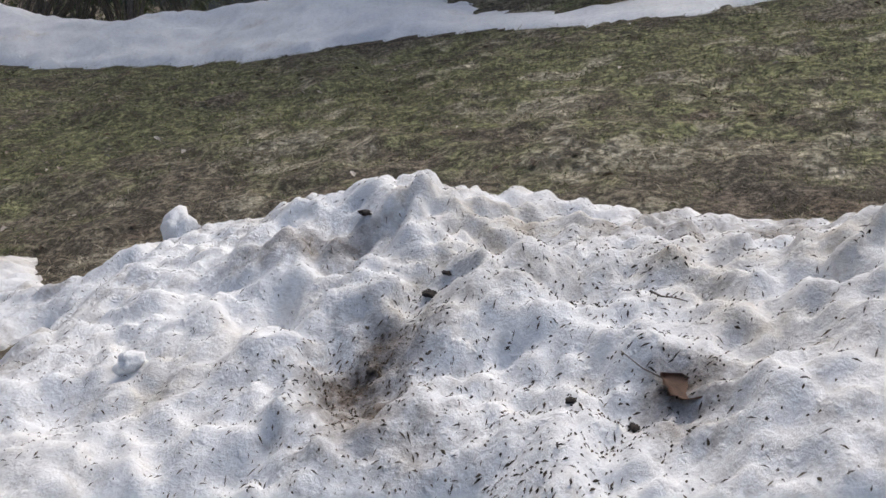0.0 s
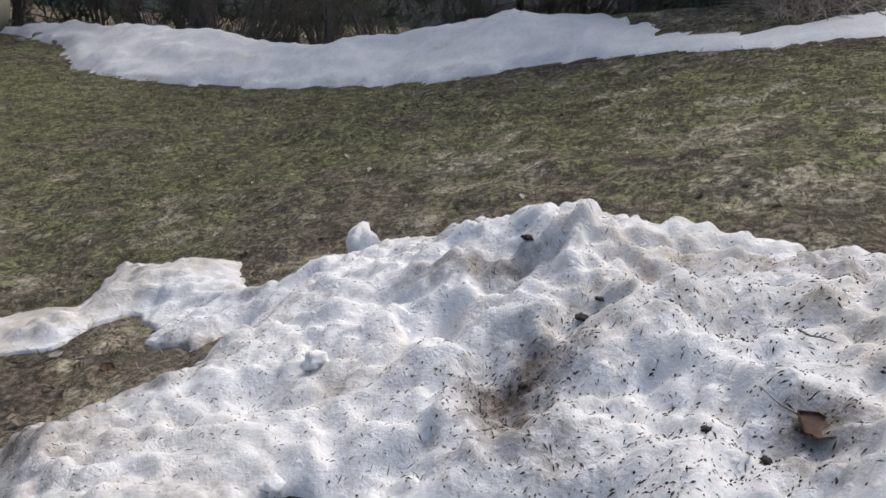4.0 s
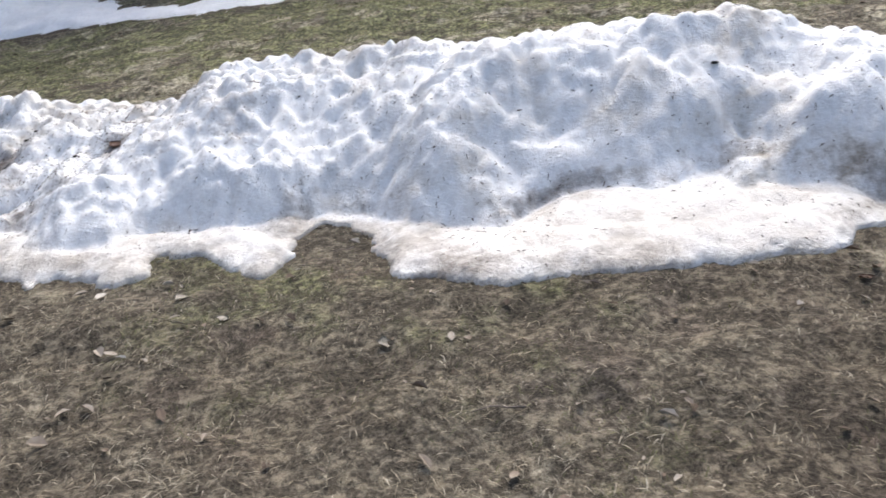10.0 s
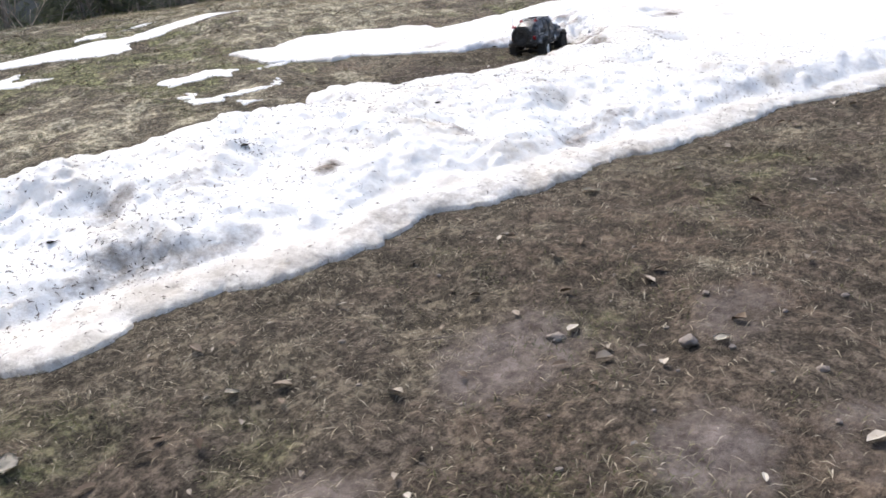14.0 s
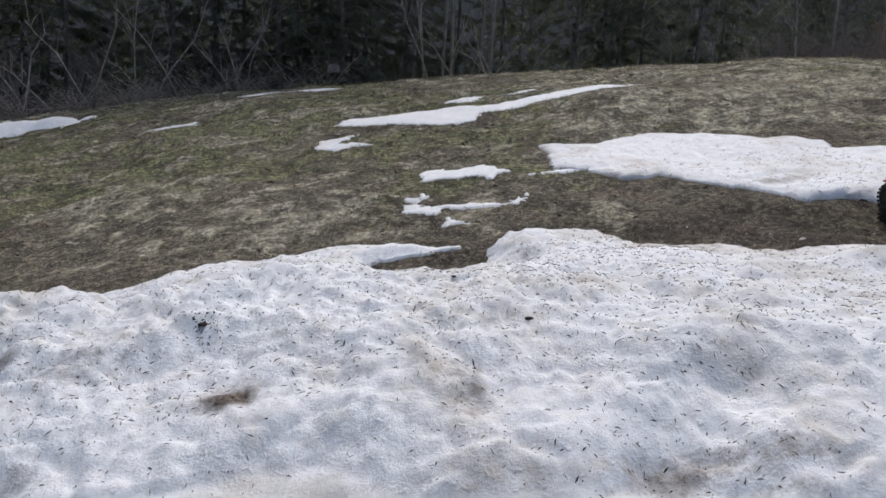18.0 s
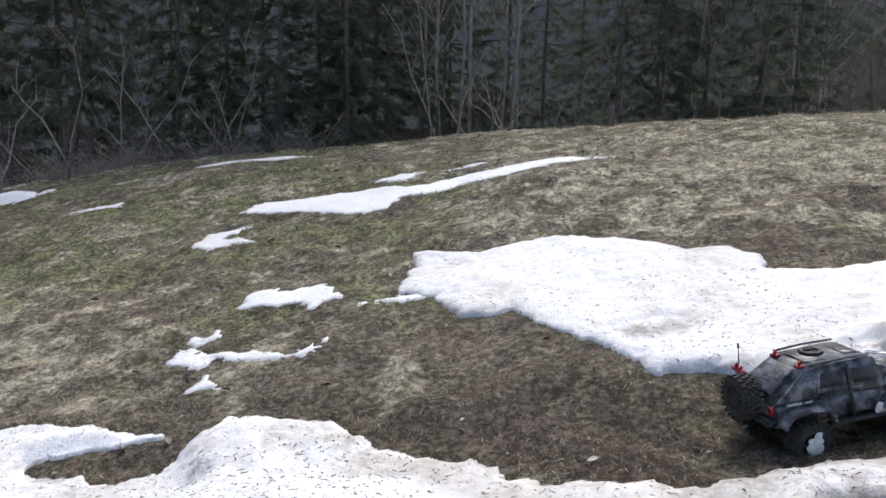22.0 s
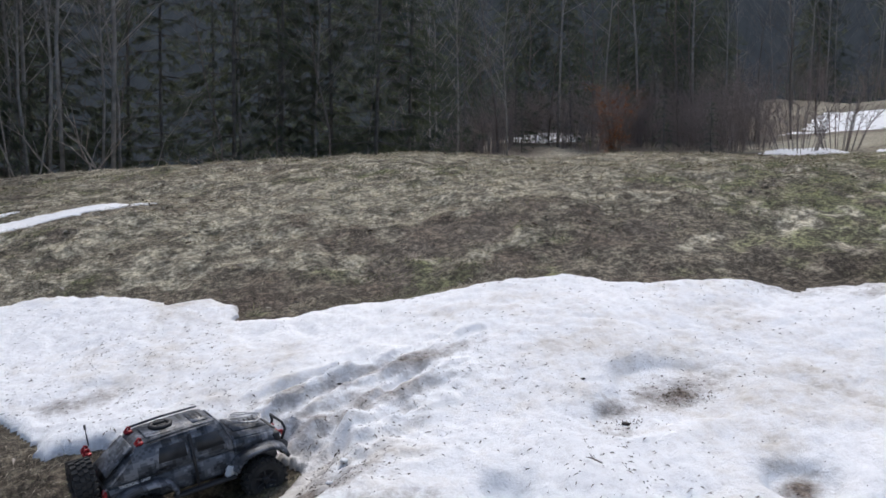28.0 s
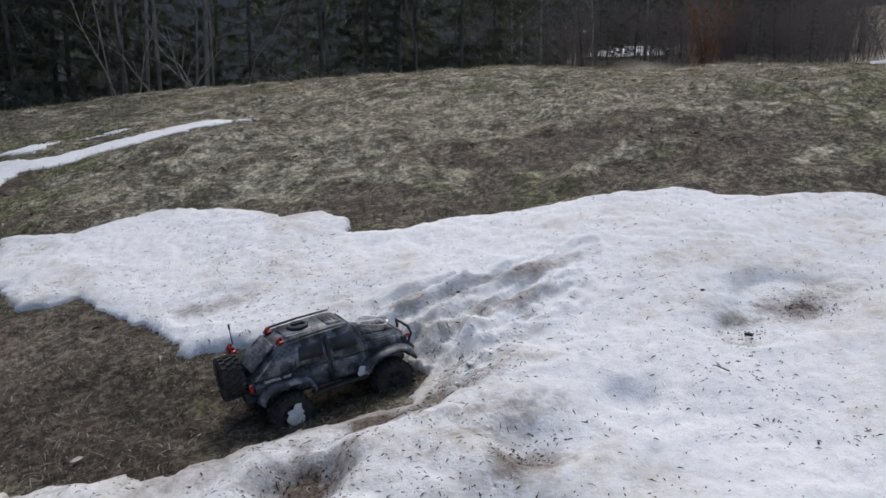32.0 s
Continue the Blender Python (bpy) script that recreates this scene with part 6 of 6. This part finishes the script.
PALE_LEAF = plain("bleached_leaf", (0.58, 0.54, 0.47), 0.8, 0, .25, 50, .2)
DARK_CLOD = plain("dark_clod", (0.035, 0.028, 0.024), 0.95, 0, .4, 50, .6)
DEAD_LEAF = plain("brown_dead_leaf", (0.15, 0.085, 0.06), 0.7, 0, .35, 45, .3)


def stone(name, x, y, r, flat, material, label, category, group, seed, on_snow=False, sink=.25):
    bm = bmesh.new()
    bmesh.ops.create_icosphere(bm, subdivisions=3, radius=r)
    o = Vector((seed * 3.1, seed * 1.7, 0))
    for v in bm.verts:
        n = v.co.normalized()
        v.co *= 1 + .5 * noise.noise(n * 1.5 + o) + .3 * noise.noise(n * 3.5 + o) + .12 * noise.noise(n * 9 + o)
        v.co.x *= 1.25
        v.co.z *= flat
    ob = tagged(part(name, bm, material, None), label, category, group)
    z = bz(x, y) if on_snow else tz(x, y)
    ob.matrix_basis = pose(x, y, z + r * flat * (1 - 2 * sink), random.Random(seed).uniform(-8, 8), 0, random.Random(seed).uniform(0, 360))
    return ob


def leaf_thing(x, y, size, material, label, group, seed, on_snow=False, stem=False):
    r = random.Random(seed)
    leaf = tagged(new("dead_leaf"), label, "leaf", group)
    z = bz(x, y) if on_snow else tz(x, y)
    leaf.matrix_basis = pose(x, y, z + .006, r.uniform(-14, 14), r.uniform(-14, 14), r.uniform(0, 360))
    bm = bmesh.new()
    rows = []
    for i in range(9):
        t = i / 8
        w = size * .42 * math.sin(math.pi * min(1, t * 1.02) ** .8) * (1 + .22 * math.sin(t * 22 + seed)) + .0008
        rows.append([bm.verts.new(((t - .5) * size, w * s, .10 * size * abs(s) ** 1.5 + .05 * size * math.sin(t * 5 + seed) + r.uniform(-.01, .01) * size)) for s in (-1, -.5, 0, .5, 1)])
    for a, b in zip(rows, rows[1:]):
        for i in range(4):
            bm.faces.new((a[i], b[i], b[i + 1], a[i + 1]))
    bmesh.ops.solidify(bm, geom=list(bm.faces), thickness=.0012)
    part("blade", bm, material, leaf)
    if stem:
        bm = bmesh.new()
        tube(bm, [(size * .45, 0, .004), (size * .8, size * .12, .012), (size * 1.25, size * .2, .03)], [.0016, .0012, .0009], 6)
        part("stem", bm, TWIG, leaf)
    return leaf


def twig_thing(x, y, ln, seed, on_snow=True, thick=.0022):
    r = random.Random(seed)
    bm = bmesh.new()
    p = [Vector((ln * t, ln * .1 * r.uniform(-1, 1), .004 + .01 * r.random())) for t in (0, .3, .6, 1)]
    tube(bm, p, [thick, thick * .9, thick * .7, thick * .4], 6)
    for k in range(2):
        a = p[1].lerp(p[2], r.random())
        tube(bm, [a, a + Vector((ln * .15, ln * r.uniform(-.15, .15), .012))], [thick * .5, thick * .25], 5)
    ob = tagged(part("twig", bm, TWIG, None), "thin dark twig lying on the snow" if on_snow else "thin dry twig lying on the lawn", "twig", "fallen twigs")
    z = bz(x, y) if on_snow else tz(x, y)
    ob.matrix_basis = pose(x, y, z + .003, 0, 0, r.uniform(0, 360))


leaf_thing(-3.99, 4.02, .085, DEAD_LEAF, "curled red-brown dead leaf with stem on dirty snow", "", 3, True, True)
stone("bark_clod", -4.06, 3.99, .008, .6, DARK_CLOD, "small dark bark clod on the snow", "clod", "clods on the bank", 4, True)
stone("bark_clod", -4.15, 4.04, .008, .5, DARK_CLOD, "small dark bark clod on the snow", "clod", "clods on the bank", 5, True)
for k, (x, y, r) in enumerate(((-1.96, 3.08, .022), (-0.98, 2.89, .024), (1.04, 2.2, .02), (0.13, 2.42, .026), (4.25, 2.85, .014), (3.54, 3.22, .012), (4.24, 2.61, .02), (4.39, 2.08, .022),
                               (-1.25, 2.41, .016), (-0.87, 2.41, .018), (-0.69, 2.35, .018), (-1.4, 2.62, .022), (-4.41, 4.46, .028), (-4.38, 4.50, .018), (-4.5, 4.30, .02), (-4.6, 4.75, .03), (-3.3, 3.7, .014), (0.9, 2.6, .014))):
    stone("bark_clod", x, y, r * .5, .42, DARK_CLOD, "small dark bark clod on the snow", "clod", "clods on the bank", 10 + k, True)
for k, (x, y, r) in enumerate(((-1.23, 1.61, .022), (-1.21, 1.49, .026), (-1.74, 1.02, .026), (-1.61, 1.32, .012), (0.68, 1.23, .024), (1.01, 1.06, .024), (-6.05, 3.67, .035), (-3.59, 2.67, .014), (-5.29, 3.01, .034), (-4.61, 3.74, .024), (-3.7, 2.85, .02), (-6.6, 3.9, .03), (-5.9, 2.9, .02))):
    leaf_thing(x, y, r * 2.6, PALE_LEAF, "pale bleached dead leaf lying on the lawn", "bleached leaves", 40 + k)
stone("rock", -0.12, .53, .018, .7, PALE_STONE, "rounded pale pink-grey stone in the mud", "stone", "stones in the lawn", 61)
stone("rock", -0.22, .81, .018, .45, PALE_STONE, "rounded pale pink-grey stone in the mud", "stone", "stones in the lawn", 62)
stone("rock", -0.68, 1.93, .026, .4, DARK_CLOD, "dark flat stone at the foot of the snow bank", "stone", "stones in the lawn", 63)
stone("rock", -0.09, .26, .012, .5, PALE_STONE, "rounded pale pink-grey stone in the mud", "stone", "stones in the lawn", 64)
r5 = random.Random(5)
for k in range(24):
    x, y = r5.gauss(-.35, .38), r5.gauss(.5, .34)
    stone("pebble", x, y, r5.uniform(.003, .008), .7, PALE_STONE, "small pale pebble in the muddy lawn", "pebble", "pebbles in the mud", 70 + k)
for k in range(70):
    x, y = (r5.uniform(-6.5, 2.6), r5.uniform(-.6, 3.2)) if k < 30 else (r5.uniform(-7.2, -3.6), r5.uniform(2.2, 5.0))
    if float(in_snow(np.array([x]), np.array([y]))[0]) < -.05:
        leaf_thing(x, y, r5.uniform(.025, .055), r5.choice((PALE_LEAF, DEAD_LEAF, PALE_LEAF)), "small dead leaf lying on the lawn", "dead leaves", 130 + k)
for k, (x, y, l) in enumerate(((-3.7, 3.27, .05), (-3.43, 3.86, .06), (-3.2, 3.0, .09), (-4.0, 4.3, .07), (2.2, 1.7, .06), (1.6, 2.3, .07), (4.0, 2.4, .06), (-2.6, 3.2, .05))):
    twig_thing(x, y, l, 200 + k)
for k, (x, y, l) in enumerate(((-6.9, 3.5, .22), (-6.0, 3.0, .14), (-3.0, 2.0, .12), (-1.9, 1.5, .16), (-0.4, 1.1, .10))):
    twig_thing(x, y, l, 220 + k, False)
# loose chunks of snow
for k, (x, y, r, f) in enumerate(((-5.24, 5.2, .05, 1.5), (-5.0, 4.35, .025, .8), (-4.9, 3.98, .02, .8), (3.42, 2.80, .009, .6), (3.36, 2.74, .008, .6))):
    stone("snow_chunk", x, y, r, f, SNOW_CLEAN, "loose lump of old wet snow", "snow", "loose snow lumps", 240 + k, True, .2)


# ---- bricks of the house wall that the view passes nearest ----
row = 0
z = _g - .1
while z < _g + 1.15:
    y = 4.3 + (.1025 if row % 2 else 0)
    while y < 7.45:
        b = new("brick", brick_mesh)
        b.parent = house
        b.location = (WALL_X + .004, y, z)
        y += .205
    z += .066
    row += 1
